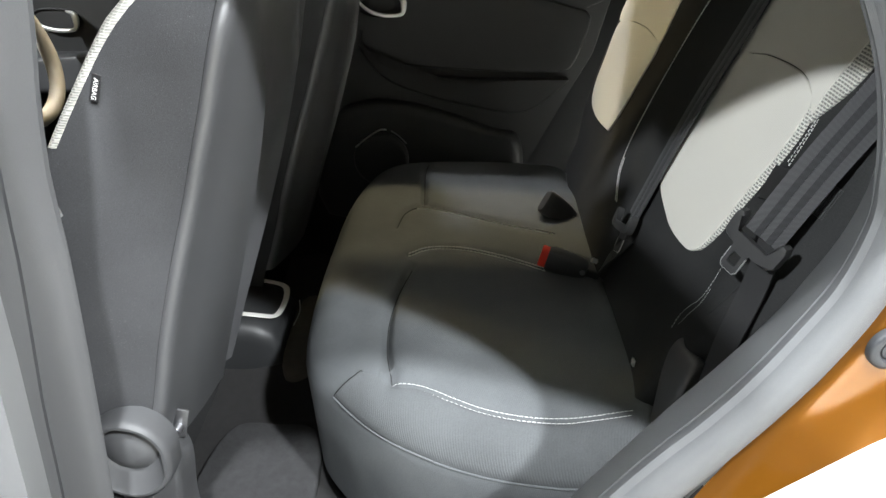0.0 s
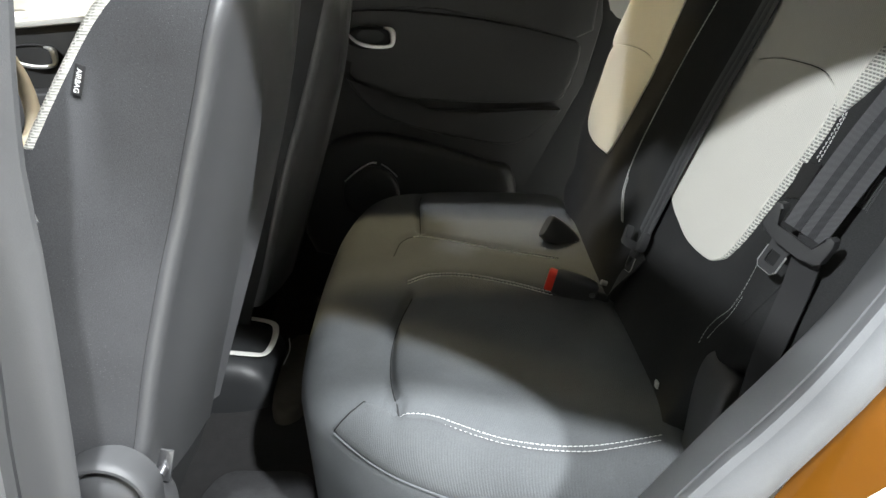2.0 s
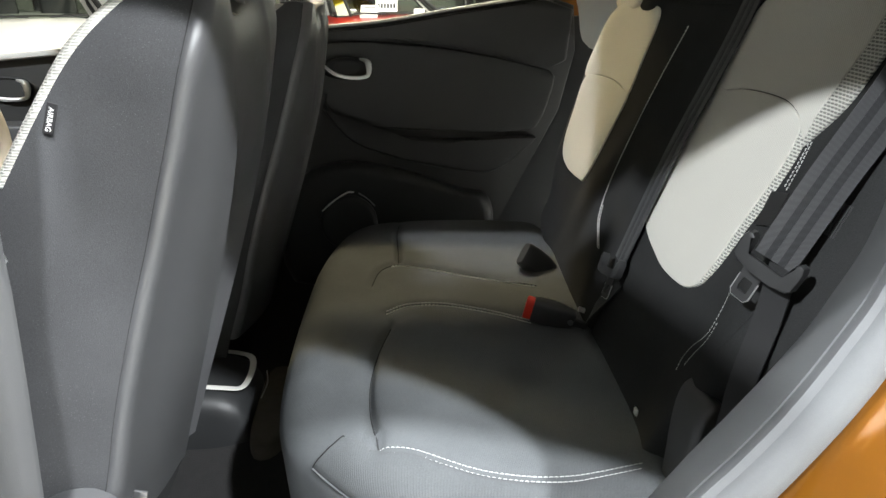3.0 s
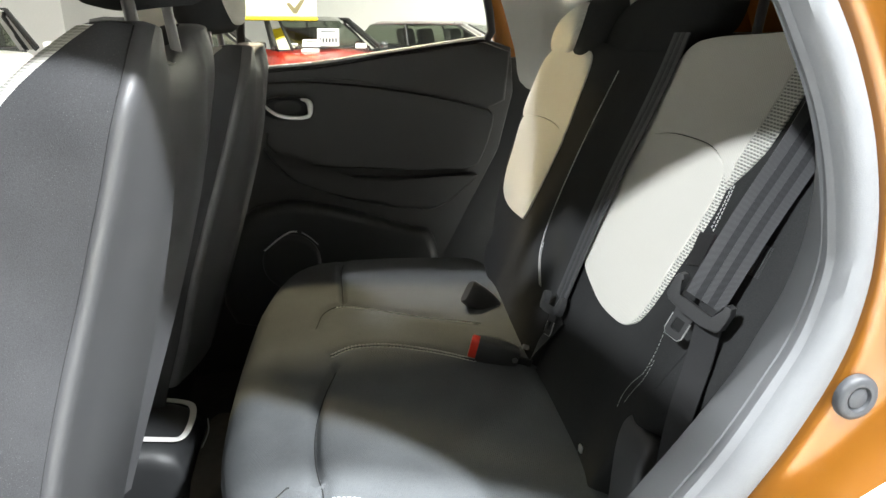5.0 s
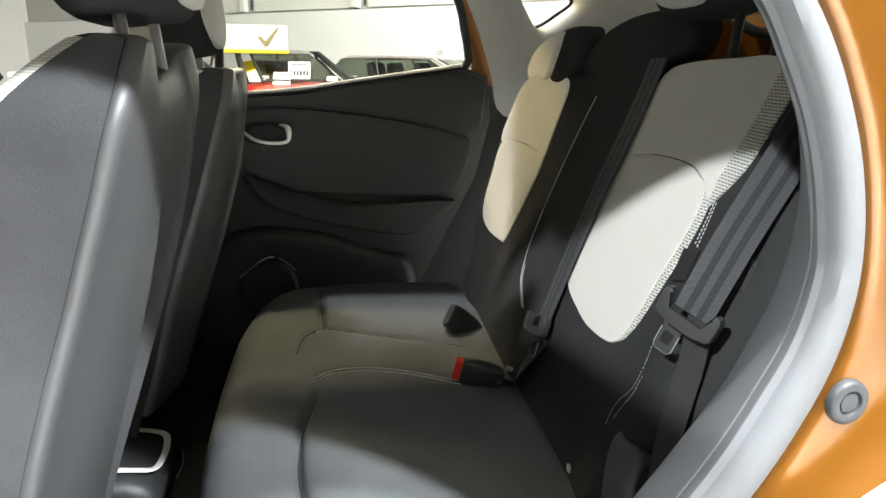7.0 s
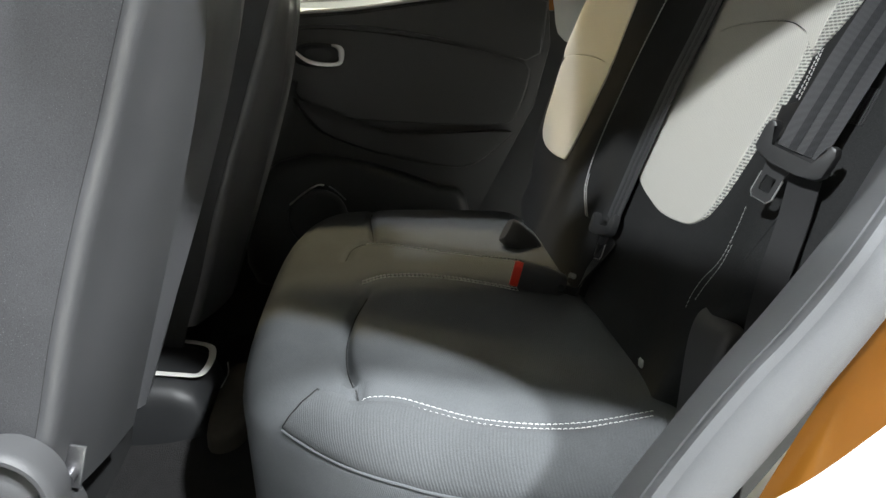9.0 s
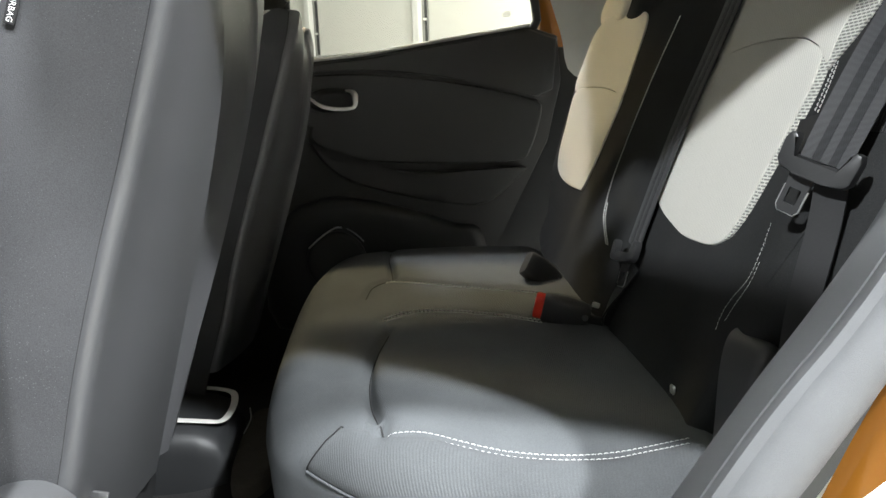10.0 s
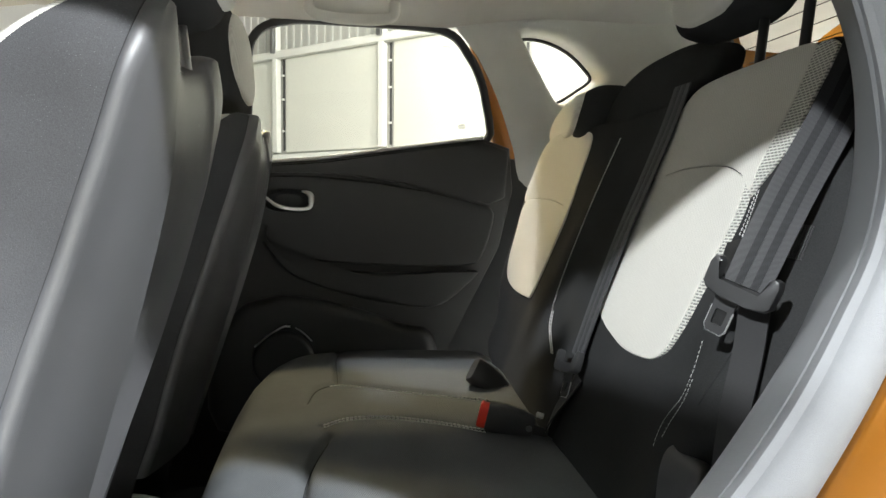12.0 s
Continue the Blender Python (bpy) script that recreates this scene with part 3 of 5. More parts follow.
# hollow weatherstrip between the groove and the paint
rows = []
for g, p, o in zip(edge_mid, line, outs):
    wide = p - g
    rows.append([g + wide * k + Vector((0, -h, 0)) for k, h in ((-0.01, -0.016), (0.0, -0.008), (0.04, 0.003), (0.16, 0.012), (0.35, 0.017), (0.55, 0.017), (0.75, 0.013), (0.9, 0.007), (0.985, 0.001), (1.02, -0.012))])
bm = bmesh.new()
skin(bm, rows)
part("weatherstrip", bm, SEALM, seal)
# Black strip put along the inner edge where the pad is only in shade.
bm = bmesh.new()
sweep(bm, [p + o * 0.004 + Vector((0, 0.006, 0)) for p, o in zip(edge_in, ins)], oval(0.006, 0.010, 2.6, 10), (0, -1, 0))
part("edge_shade_strip", bm, RUBBER, seal, "black strip in place of shade on the trim edge")

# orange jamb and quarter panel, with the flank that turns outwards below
# White colour stands in for overexposed glare on the lower flank.
GLARE = material("white_glare", (0.8, 0.79, 0.74), 0.3, var=0.02, scale=5, fine=300, bump=0.03, coat=0.5)
E0, ED = Vector((0.229, 0.748)), Vector((0.109, 0.092)).normalized()
EN = Vector((ED.y, -ED.x))


def flank(q, b):
    """Depth of the painted side at distance b from the seal: a lip, a pressed ridge, a step, and the turn outwards below the edge line."""
    d = (Vector((q.x, q.z)) - E0).dot(EN)
    s = max(0.0, min(d + 0.04, 0.04)) ** 2 / 0.08 + max(0.0, min(d, 0.13))
    step = 0.012 / (1 + math.exp(-(b - 0.15) / 0.008))
    lip = 0.012 * (1 - math.exp(-(b - 0.05) / 0.005))
    ridge = 0.004 * math.exp(-((b - 0.118) / 0.008) ** 2)
    return SY + 0.002 - lip - ridge - step - 1.1 * s, d


bm = bmesh.new()
bs = [0.050, 0.0535, 0.057, 0.061, 0.066] + [0.066 + 0.012 * k for k in range(1, 22)]
skin(bm, [[Vector((q.x, flank(q, b)[0], q.z)) for b, q in ((b, p + o * (b - 0.05)) for b in bs)] for p, o in zip(line, outs)])
part("quarter_panel", bm, PAINT, body)
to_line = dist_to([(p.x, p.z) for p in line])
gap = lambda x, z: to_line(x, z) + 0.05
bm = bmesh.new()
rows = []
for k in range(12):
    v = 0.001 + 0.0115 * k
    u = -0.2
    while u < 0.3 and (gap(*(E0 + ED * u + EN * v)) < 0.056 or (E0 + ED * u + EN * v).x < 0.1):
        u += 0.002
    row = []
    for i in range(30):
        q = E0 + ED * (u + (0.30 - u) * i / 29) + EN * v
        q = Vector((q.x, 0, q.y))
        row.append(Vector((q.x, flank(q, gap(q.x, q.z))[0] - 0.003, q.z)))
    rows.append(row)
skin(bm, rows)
part("lower_flank", bm, GLARE, body, "white patch painted in for glare on the lower flank")
rail_path = [Vector((x, -0.575, 1.545)) for x in (-0.3, -0.6, -1.0, -1.4)]
bm = bmesh.new()
sweep(bm, rail_path, oval(0.09, 0.06, 3, 14), (0, 0, 1))
part("roof_rail", bm, PAINT, body)

BUMPM = material("grey_rubber", (0.037, 0.039, 0.043), 0.5, var=0.08, bump=0.2)
bump = thing("bump_stop", "round grey rubber bump stop on an orange door jamb", "bump stop")
at = Vector((0.338, SY - 0.012, 0.918))
bm = bmesh.new()
ring = [(0.0, 0.004), (0.0075, 0.0045), (0.0095, 0.0035), (0.0098, 0.001), (0.0112, 0.001), (0.0125, 0.0055), (0.0155, 0.0065), (0.0195, 0.005), (0.0215, 0.0025), (0.022, -0.004)]
rows = [[at + Vector((0.86 * r * math.cos(a), -0.75 * h, 0.92 * r * math.sin(a))) for a in [2 * math.pi * k / 28 for k in range(28)]] for r, h in ring[1:]]
vs = skin(bm, rows, True)
bm.faces.new(vs[0])
part("rubber_disc", bm, BUMPM, bump)

# near rear pillar inside: black trim between seal and backrest
bm = bmesh.new()
rows = []
for p, o in zip(edge_in, ins):
    rows.append([p + o * d + Vector((0, y, 0)) for d, y in ((0.008, 0.008), (0.05, 0.03), (0.12, 0.06), (0.22, 0.10))])
skin(bm, rows)
part("inner_trim", bm, BLACK, body)
bm = bmesh.new()
pill = [p - o * 0.002 + Vector((0, -0.004, 0)) for p, o in zip(edge_in, ins) if p.z > 1.105]
sweep(bm, pill, oval(0.0045, 0.005, 3, 12), (0, -1, 0))
part("pale_edge_trim", bm, LINER, body)

# roof lining
bm = bmesh.new()
rows = []
for i in range(19):
    y = -0.555 + 1.215 * i / 18
    e = abs((y - 0.0525) / 0.6075)
    z = 1.535 - 0.075 * e ** 6
    rows.append([Vector((x, y, z - 0.03 * max(0, x - 0.5) ** 1.5 - 0.16 * max(0, -0.75 - x))) for x in [-1.15 + 0.08 * k for k in range(31)]])
skin(bm, rows)
roof_lining = part("headliner", bm, LINER)
tagged(roof_lining, "grey cloth roof lining of a car", "headliner", kind="structure")
bm = bmesh.new()
rows = [[v + Vector((0, 0, 0.03 + 0.02)) for v in r] for r in rows]
skin(bm, rows)
part("roof_skin", bm, PAINT, body)

# cabin floor
bm = bmesh.new()
rows = []
for i in range(34):
    y = -0.62 + 1.28 * i / 33
    tun = 0.09 * math.exp(-((y - 0.13) / 0.13) ** 4)
    rows.append([Vector((x, y, 0.30 + tun + 0.01 * noise.noise((x * 9, y * 9, 0)))) for x in [-1.5 + 0.05 * k for k in range(40)]])
skin(bm, rows)
cab_floor = part("cabin_floor", bm, CARPET)
tagged(cab_floor, "black carpeted car floor with a raised tunnel", "car floor", kind="structure")
bm = bmesh.new()
pillow(bm, curve([(-0.46, -0.52), (-0.28, -0.52), (-0.255, -0.3), (-0.27, -0.1), (-0.36, -0.07), (-0.45, -0.09), (-0.48, -0.3)], 5, True), lambda u, v, h: Vector((u, v, 0.312 + h)), 0.008, lambda u, v: 0.008, 0.006, 8)
tagged(part("floor_mat", bm, MAT), "grey carpet mat on the floor behind a seat", "floor mat")
bm = bmesh.new()
pillow(bm, curve([(-0.36, 0.02), (-0.30, 0.03), (-0.29, 0.25), (-0.36, 0.27)], 5, True), lambda u, v, h: Vector((u, v, 0.39 + h)), 0.012, lambda u, v: 0.01, 0.02, 6)
tagged(part("tunnel_cover", bm, BROWN), "brownish carpet strip over the floor tunnel", "carpet", kind="structure")
# sill inside the door opening
bm = bmesh.new()
sweep(bm, [(-0.5, -0.57, 0.36), (-0.2, -0.57, 0.36), (0.02, -0.57, 0.37), (0.07, -0.57, 0.45)], oval(0.14, 0.1, 3, 18), (0, 0, 1))
part("sill_trim", bm, SHELL, body)

# back end: tailgate with its window, orange frame
bm = bmesh.new()
win = [(0.585 * math.copysign(abs(math.cos(a)) ** 0.5, math.cos(a)), 1.415 + 0.165 * math.copysign(abs(math.sin(a)) ** 0.5, math.sin(a))) for a in [2 * math.pi * k / 40 for k in range(40)]]
big = [(0.70 * math.copysign(abs(math.cos(a)) ** 0.25, math.cos(a)), 1.2 + 0.42 * math.copysign(abs(math.sin(a)) ** 0.25, math.sin(a))) for a in [2 * math.pi * k / 40 for k in range(40)]]
TG = lambda u, v, h: Vector((1.12 - 0.45 * (v - 1.1) + h, u, v))
frame_plate(bm, big, win, TG, 0.03)
tailgate = thing("tailgate", "orange tailgate with a heated rear window", "tailgate", kind="structure")
part("tailgate_frame", bm, PAINT, tailgate)
bm = bmesh.new()
sweep(bm, [TG(u, v, -0.006) for u, v in win], disc(0.014, 8), (1, 0, 0), True)
part("window_rubber", bm, RUBBER, tailgate)
bm = bmesh.new()
bm.faces.new([bm.verts.new(TG(u, v, 0.012)) for u, v in win])
pane = part("pane", bm, GLASS, tailgate, smooth=False)
pane.visible_shadow = False
for k in range(8):
    z = 1.285 + 0.033 * k
    bm = bmesh.new()
    tube(bm, [TG(-0.55, z, 0.009), TG(0.55, z, 0.009)], 0.0012, 5, (1, 0, 0))
    part("heater_wire", bm, GAP, tailgate)
box("far_rear_side", (0.62, 0.03, 0.72), Matrix.Translation((1.14, 0.70, 1.24)), PAINT, body, 0.01)
box("parcel_shelf", (0.7, 1.2, 0.03), Matrix.Translation((0.95, 0.0, 1.02)), BLACK, body, 0.01)
box("boot_side", (0.8, 0.03, 0.8), Matrix.Translation((0.95, 0.665, 0.8)), BLACK, body, 0.01)
box("boot_side", (0.7, 0.03, 0.9), Matrix.Translation((0.98, -0.52, 0.85)), BLACK, body, 0.01)
box("near_upper_quarter", (0.75, 0.03, 0.38), Matrix.Translation((0.78, -0.53, 1.36)), PILLAR, body, 0.01)

# the unseen open rear door, on front hinges, placed to block the front lamp
HD = Vector((-0.40, -0.70, 0))
DU, DN = Vector((0.17, -0.985, 0)), Vector((0.985, 0.17, 0))
open_door = thing("open_rear_door", "unseen orange rear door standing open, its pane darkened to block light", "car door")
OD = lambda u, v, h: HD + DU * u + DN * h + Vector((0, 0, v))
DOOR_WIN = [(0.022, 1.09), (0.018, 1.385), (0.12, 1.40), (0.5, 1.40), (0.87, 1.375), (0.92, 1.29), (0.9, 1.16), (0.88, 1.115)]
for name, mat, h0, thick, shrink in (("outer_skin", PAINT, -0.10, 0.06, 0.0), ("door_card", DOORP, -0.04, 0.04, 0.01)):
    low = [(0.0, 0.36 + shrink), (0.0, 1.07), (0.45, 1.085), (0.935 - shrink, 1.10), (0.9 - shrink, 0.85), (0.72 - shrink, 0.62), (0.6 - shrink, 0.36 + shrink)]
    bm = bmesh.new()
    plate(bm, low, lambda u, v, h: OD(u, v, h + h0), thick, 0.01)
    part(name, bm, mat, open_door)
    ring = [(0.0, 1.072), (0.0, 1.42 - shrink), (0.12, 1.428 - shrink), (0.5, 1.43 - shrink), (0.92 - shrink, 1.40), (0.98 - shrink, 1.30), (0.95 - shrink, 1.16), (0.937 - shrink, 1.102)]
    bm = bmesh.new()
    frame_plate(bm, ring, DOOR_WIN, lambda u, v, h: OD(u, v, h + h0), thick)
    part("window_frame", bm, mat if mat is PAINT else RUBBER, open_door, smooth=False)
bm = bmesh.new()
# Pane darkened only to keep lamp light off the cushion.
bm.faces.new([bm.verts.new(OD(u, v, -0.045)) for u, v in DOOR_WIN])
part("pane", bm, BLOCKGLASS, open_door, "dark pane added to block light", smooth=False)
# closed front door and pillar skin ahead of the opening, added as lamp blockers
bm = bmesh.new()
plate(bm, [(-1.5, 0.25), (-1.5, 1.06), (-0.56, 1.09), (-0.575, 0.8), (-0.6, 0.25)], lambda u, v, h: Vector((u, -0.70 + h, v)), 0.05, 0.012)
part("front_door_skin", bm, PAINT, body)
bm = bmesh.new()
plate(bm, [(-0.58, 0.3), (-0.58, 1.06), (-0.56, 1.44), (-0.37, 1.44), (-0.385, 1.1), (-0.40, 0.9), (-0.43, 0.6), (-0.46, 0.3)], lambda u, v, h: Vector((u, -0.645 + h, v)), 0.03, 0.006)
part("pillar_skin", bm, POSTG, body)
# ---- far door, pillar and windows ----
FD = lambda x, z, h: Vector((x, 0.66 - h, z))
far_door = thing("rear_door", "closed rear door, black moulded panel with a satin handle", "car door", kind="structure")
bm = bmesh.new()
outl = [(-0.485, 0.22), (-0.485, 1.085), (-0.22, 1.112), (-0.087, 1.124), (0.086, 1.150), (0.319, 1.183), (0.39, 1.16), (0.40, 1.05), (0.365, 0.9), (0.29, 0.76), (0.2, 0.6), (0.16, 0.22)]
plate(bm, outl, lambda u, v, h: FD(u, v, h - 0.03), 0.03, 0.008)
part("door_panel", bm, DOORP, far_door)
# upper pad above the accent line
DL = [(-0.46, 1.072), (-0.219, 1.082), (-0.109, 1.083), (0.04, 1.070), (0.193, 1.044), (0.336, 1.009)]
bm = bmesh.new()
pillow(bm, [(p.x, p.y + 0.004) for p in curve([(a, b, 0) for a, b in DL], 4)] + [(0.375, 1.03), (0.385, 1.15), (0.319, 1.174), (0.086, 1.141), (-0.087, 1.115), (-0.22, 1.103), (-0.46, 1.078)],
       FD, 0.009, lambda u, v: 0.015, 0.01, 6, centre=(-0.02, 1.095))
part("upper_pad", bm, DOORP, far_door)
# middle insert
low_line = [(-0.46, 0.975), (-0.25, 0.965), (-0.236, 0.931), (-0.203, 0.892), (-0.134, 0.871), (-0.022, 0.860), (0.163, 0.852), (0.285, 0.855), (0.318, 0.88), (0.344, 0.956), (0.348, 0.99)]
bm = bmesh.new()
pillow(bm, [(p.x, p.y) for p in curve([(a, b, 0) for a, b in low_line], 3)] + [(p.x, p.y - 0.004) for p in reversed(curve([(a, b, 0) for a, b in DL], 4))],
       FD, 0.007, lambda u, v: 0.008, 0.006, 6, centre=(0.0, 0.97))
part("middle_insert", bm, DOORP, far_door)
# armrest below it
arm = [(-0.240, 0.915), (-0.207, 0.878), (-0.15, 0.856), (-0.03, 0.842), (0.12, 0.836), (0.28, 0.840), (0.303, 0.832), (0.27, 0.80), (0.236, 0.769), (0.191, 0.747), (0.133, 0.747), (0.003, 0.771), (-0.109, 0.806), (-0.177, 0.838), (-0.216, 0.876)]
bm = bmesh.new()
pillow(bm, [(p.x, p.y) for p in curve([(a, b + (0.006 if b > 0.85 else 0.0), 0) for a, b in arm], 3, True)], FD, 0.016, lambda u, v: 0.026 + 0.1 * (v - 0.8), 0.015, 8, centre=(0.05, 0.815))
part("armrest", bm, DOORP, far_door)
# lower storage lip and speaker
lip = [(-0.30, 0.75), (-0.235, 0.775), (-0.181, 0.781), (-0.09, 0.768), (0.02, 0.737), (0.118, 0.700), (0.18, 0.685), (0.2, 0.6), (0.17, 0.5), (-0.1, 0.45), (-0.35, 0.45), (-0.36, 0.65)]
bm = bmesh.new()
pillow(bm, [(p.x, p.y) for p in curve([(a, b, 0) for a, b in lip], 3, True)], FD, 0.03, lambda u, v: 0.035, 0.02, 8, centre=(-0.12, 0.62))
part("lower_pocket", bm, BLACK, far_door)
bm = bmesh.new()
arch = curve([FD(x, z, 0.055) for x, z in ((-0.256, 0.664), (-0.222, 0.692), (-0.19, 0.711), (-0.172, 0.712))], 6)
tube(bm, arch, 0.0022, 8, (0, 1, 0))
part("speaker_trim", bm, CHROME, far_door, "thin satin trim arc")
bm = bmesh.new()
arch = curve([FD(x, z, 0.055) for x, z in ((-0.160, 0.709), (-0.140, 0.695), (-0.120, 0.674))], 6)
tube(bm, arch, 0.0018, 8, (0, 1, 0))
part("speaker_trim", bm, STEEL, far_door)
bm = bmesh.new()
pillow(bm, [(-0.19 + 0.075 * math.cos(a), 0.625 + 0.075 * math.sin(a)) for a in [2 * math.pi * k / 30 for k in range(30)]], FD, 0.012, lambda u, v: 0.052, 0.02, 6)
part("speaker_grille", bm, BLACK, far_door)
# inner handle: dark bowl, satin lever frame


def inner_handle(parent, x0, z0, y0, k=1.0):
    """A satin lever, thin at its front tip and squared at the back, round a deep dark bowl."""
    P = lambda x, z, h: Vector((x0 + x * k, y0 - h, z0 + z * k))
    ell = [(0.058 * math.copysign(abs(math.cos(a)) ** 0.8, math.cos(a)), 0.027 * math.copysign(abs(math.sin(a)) ** 0.85, math.sin(a))) for a in [2 * math.pi * i / 40 for i in range(40)]]
    bm = bmesh.new()
    rows = [[P(u * s, v * s, h) for u, v in ell] for s, h in ((1.16, -0.004), (1.13, 0.003), (1.06, 0.004), (1.0, 0.001), (0.9, -0.012), (0.6, -0.018), (0.1, -0.019))]
    vs = skin(bm, rows, True)
    bm.faces.new(vs[-1])
    bowl = part("handle_bowl", bm, RUBBER, parent, "dark handle bowl")
    bm = bmesh.new()
    path = curve([P(-0.063, 0.017, 0.008), P(-0.050, 0.003, 0.012), P(-0.028, -0.013, 0.015), P(0.0, -0.021, 0.016), P(0.030, -0.023, 0.015), P(0.050, -0.0205, 0.014), P(0.058, -0.0135, 0.013), P(0.0595, 0.0, 0.012), P(0.0585, 0.012, 0.011), P(0.051, 0.020, 0.009), P(0.036, 0.024, 0.007)], 6)
    n = len(path) - 1
    sc = [interp([(0, 0.3), (0.1, 0.6), (0.25, 0.8), (0.45, 0.75), (0.6, 0.9), (0.7, 1.2), (0.82, 1.25), (0.9, 0.9), (1, 0.4)], i / n) for i in range(n + 1)]
    sweep(bm, path, oval(0.0125 * k, 0.010, 3.4, 14), (0, -1, 0), scale=sc)
    part("lever", bm, CHROME, bowl, "satin metal lever")


inner_handle(far_door, -0.177, 1.018, 0.634, 0.94)

# window rubber, pane and bright sill of the far door
WIN = [(-0.262, 1.09), (-0.273, 1.25), (-0.273, 1.36), (-0.262, 1.41), (-0.231, 1.443), (-0.18, 1.458), (-0.122, 1.464), (0.048, 1.464), (0.15, 1.462), (0.21, 1.455), (0.249, 1.436), (0.28, 1.395), (0.305, 1.352), (0.326, 1.276), (0.321, 1.165), (0.10, 1.12), (-0.1, 1.10)]
wpts = [(p.x, p.y) for p in curve([(a, b, 0) for a, b in WIN], 3, True)]
bm = bmesh.new()
sweep(bm, [FD(u, v, -0.012) for u, v in wpts], oval(0.022, 0.022, 2.5, 10), (0, 1, 0), True)
part("window_frame", bm, RUBBER, far_door, "black rubber window channel")
bm = bmesh.new()
bm.faces.new([bm.verts.new(FD(u, v, -0.03)) for u, v in wpts])
pane = part("pane", bm, GLASS, far_door, smooth=False)
pane.visible_shadow = False
for x, z, w in ((0.268, 1.222, 0.012), (0.266, 1.2185, 0.02), (0.266, 1.215, 0.022), (0.266, 1.2115, 0.018), (0.225, 1.42, 0.02)):
    bm = bmesh.new()
    rbox(bm, (w, 0.0006, 0.0014), Matrix.Translation((x, 0.689, z)), 0.0002, 1)
    part("etched_bar", bm, STEEL, far_door)
bm = bmesh.new()
sweep(bm, curve([FD(x, z, 0.0) for x, z in ((-0.46, 1.09), (-0.22, 1.114), (-0.087, 1.126), (0.086, 1.152), (0.315, 1.185))], 6), oval(0.03, 0.008, 3, 12), (0, 0, 1))
part("sill_strip", bm, PILLAR, far_door, "pale window sill strip")

far_pillar = thing("rear_pillar", "pale moulded pillar trim with a small quarter window", "pillar", kind="structure")
QW = [(0.418, 1.447), (0.45, 1.452), (0.50, 1.442), (0.55, 1.418), (0.59, 1.383), (0.613, 1.346), (0.57, 1.311), (0.525, 1.283), (0.508, 1.288), (0.485, 1.320), (0.45, 1.380), (0.425, 1.426)]
QO = [(0.23, 1.50), (0.40, 1.56), (0.56, 1.56), (0.70, 1.53), (0.86, 1.47), (0.88, 1.3), (0.82, 1.15), (0.60, 1.05), (0.43, 1.06), (0.395, 1.16), (0.355, 1.28), (0.30, 1.39)]
PP = lambda x, z, h: Vector((x, 0.655 - 0.10 * max(0, x - 0.35) - h, z))
qo = [(p.x, p.y) for p in curve([(a, b, 0) for a, b in QO], 4, True)]
qi = [(p.x, p.y) for p in curve([(a, b, 0) for a, b in QW], 4, True)]
bm = bmesh.new()
rows = []
for f, h in ((0, 0.0), (0.35, 0.012), (0.62, 0.022), (0.78, 0.030), (0.88, 0.026), (0.95, 0.012), (0.985, -0.01), (1.0, -0.045)):
    rows.append([PP(a[0] * (1 - f) + b[0] * f, a[1] * (1 - f) + b[1] * f, h) for a, b in zip(qo, qi)])
skin(bm, rows, True)
part("pillar_trim", bm, PILLAR, far_pillar)
bm = bmesh.new()
sweep(bm, [PP(u, v, -0.042) for u, v in qi], disc(0.007, 8), (0, 1, 0), True)
part("quarter_rubber", bm, RUBBER, far_pillar)
bm = bmesh.new()
bm.faces.new([bm.verts.new(PP(u, v, -0.045)) for u, v in qi])
pane = part("pane", bm, GLASS, far_pillar, smooth=False)
pane.visible_shadow = False
box("outer_pillar", (0.09, 0.02, 0.42), Matrix.Translation((0.375, 0.705, 1.27)) @ Matrix.Rotation(radians(-14), 4, "Y"), PAINT, body, 0.006)
box("outer_rail", (2.2, 0.05, 0.07), Matrix.Translation((-0.4, 0.68, 1.525)), PAINT, body, 0.02)

grab = thing("grab_handle", "pale grab handle on the roof lining above a window", "grab handle")
bm = bmesh.new()
sweep(bm, curve([(-0.125, 0.60, 1.495), (-0.118, 0.565, 1.455), (-0.08, 0.55, 1.44), (-0.02, 0.548, 1.437), (0.04, 0.55, 1.44), (0.072, 0.565, 1.455), (0.08, 0.60, 1.495)], 6), oval(0.026, 0.016, 3, 14), (0, -1, 0.4))
part("grip", bm, LINER, grab)

# ---- rear bench ----
def Zc(x, y):
    return 0.655 + 0.085 * max(-0.45, min(0.25, y)) + 0.006 * math.cos(6 * x) + 0.018 * math.exp(-((x + 0.1) / 0.09) ** 2 - ((y + 0.34) / 0.09) ** 2)


CR1 = curve([(-0.104, -0.330, 0), (-0.116, -0.25, 0), (-0.117, -0.17, 0), (-0.105, -0.09, 0), (-0.085, -0.02, 0)], 6)
STA = curve([(-0.092, 0.012, 0), (-0.053, 0.033, 0), (0.01, 0.031, 0), (0.085, 0.004, 0), (0.160, -0.036, 0)], 8)
STB = curve([(-0.119, 0.112, 0), (-0.104, 0.170, 0), (-0.070, 0.194, 0), (-0.018, 0.177, 0), (0.076, 0.135, 0), (0.195, 0.092, 0)], 8)
CR2 = curve([(-0.066, 0.21, 0), (-0.066, 0.28, 0), (-0.066, 0.39, 0), (-0.055, 0.46, 0)], 6)
STF = curve([(-0.104, -0.340, 0), (-0.061, -0.352, 0), (-0.018, -0.368, 0), (0.035, -0.386, 0), (0.094, -0.396, 0), (0.150, -0.395, 0), (0.235, -0.378, 0)], 8)
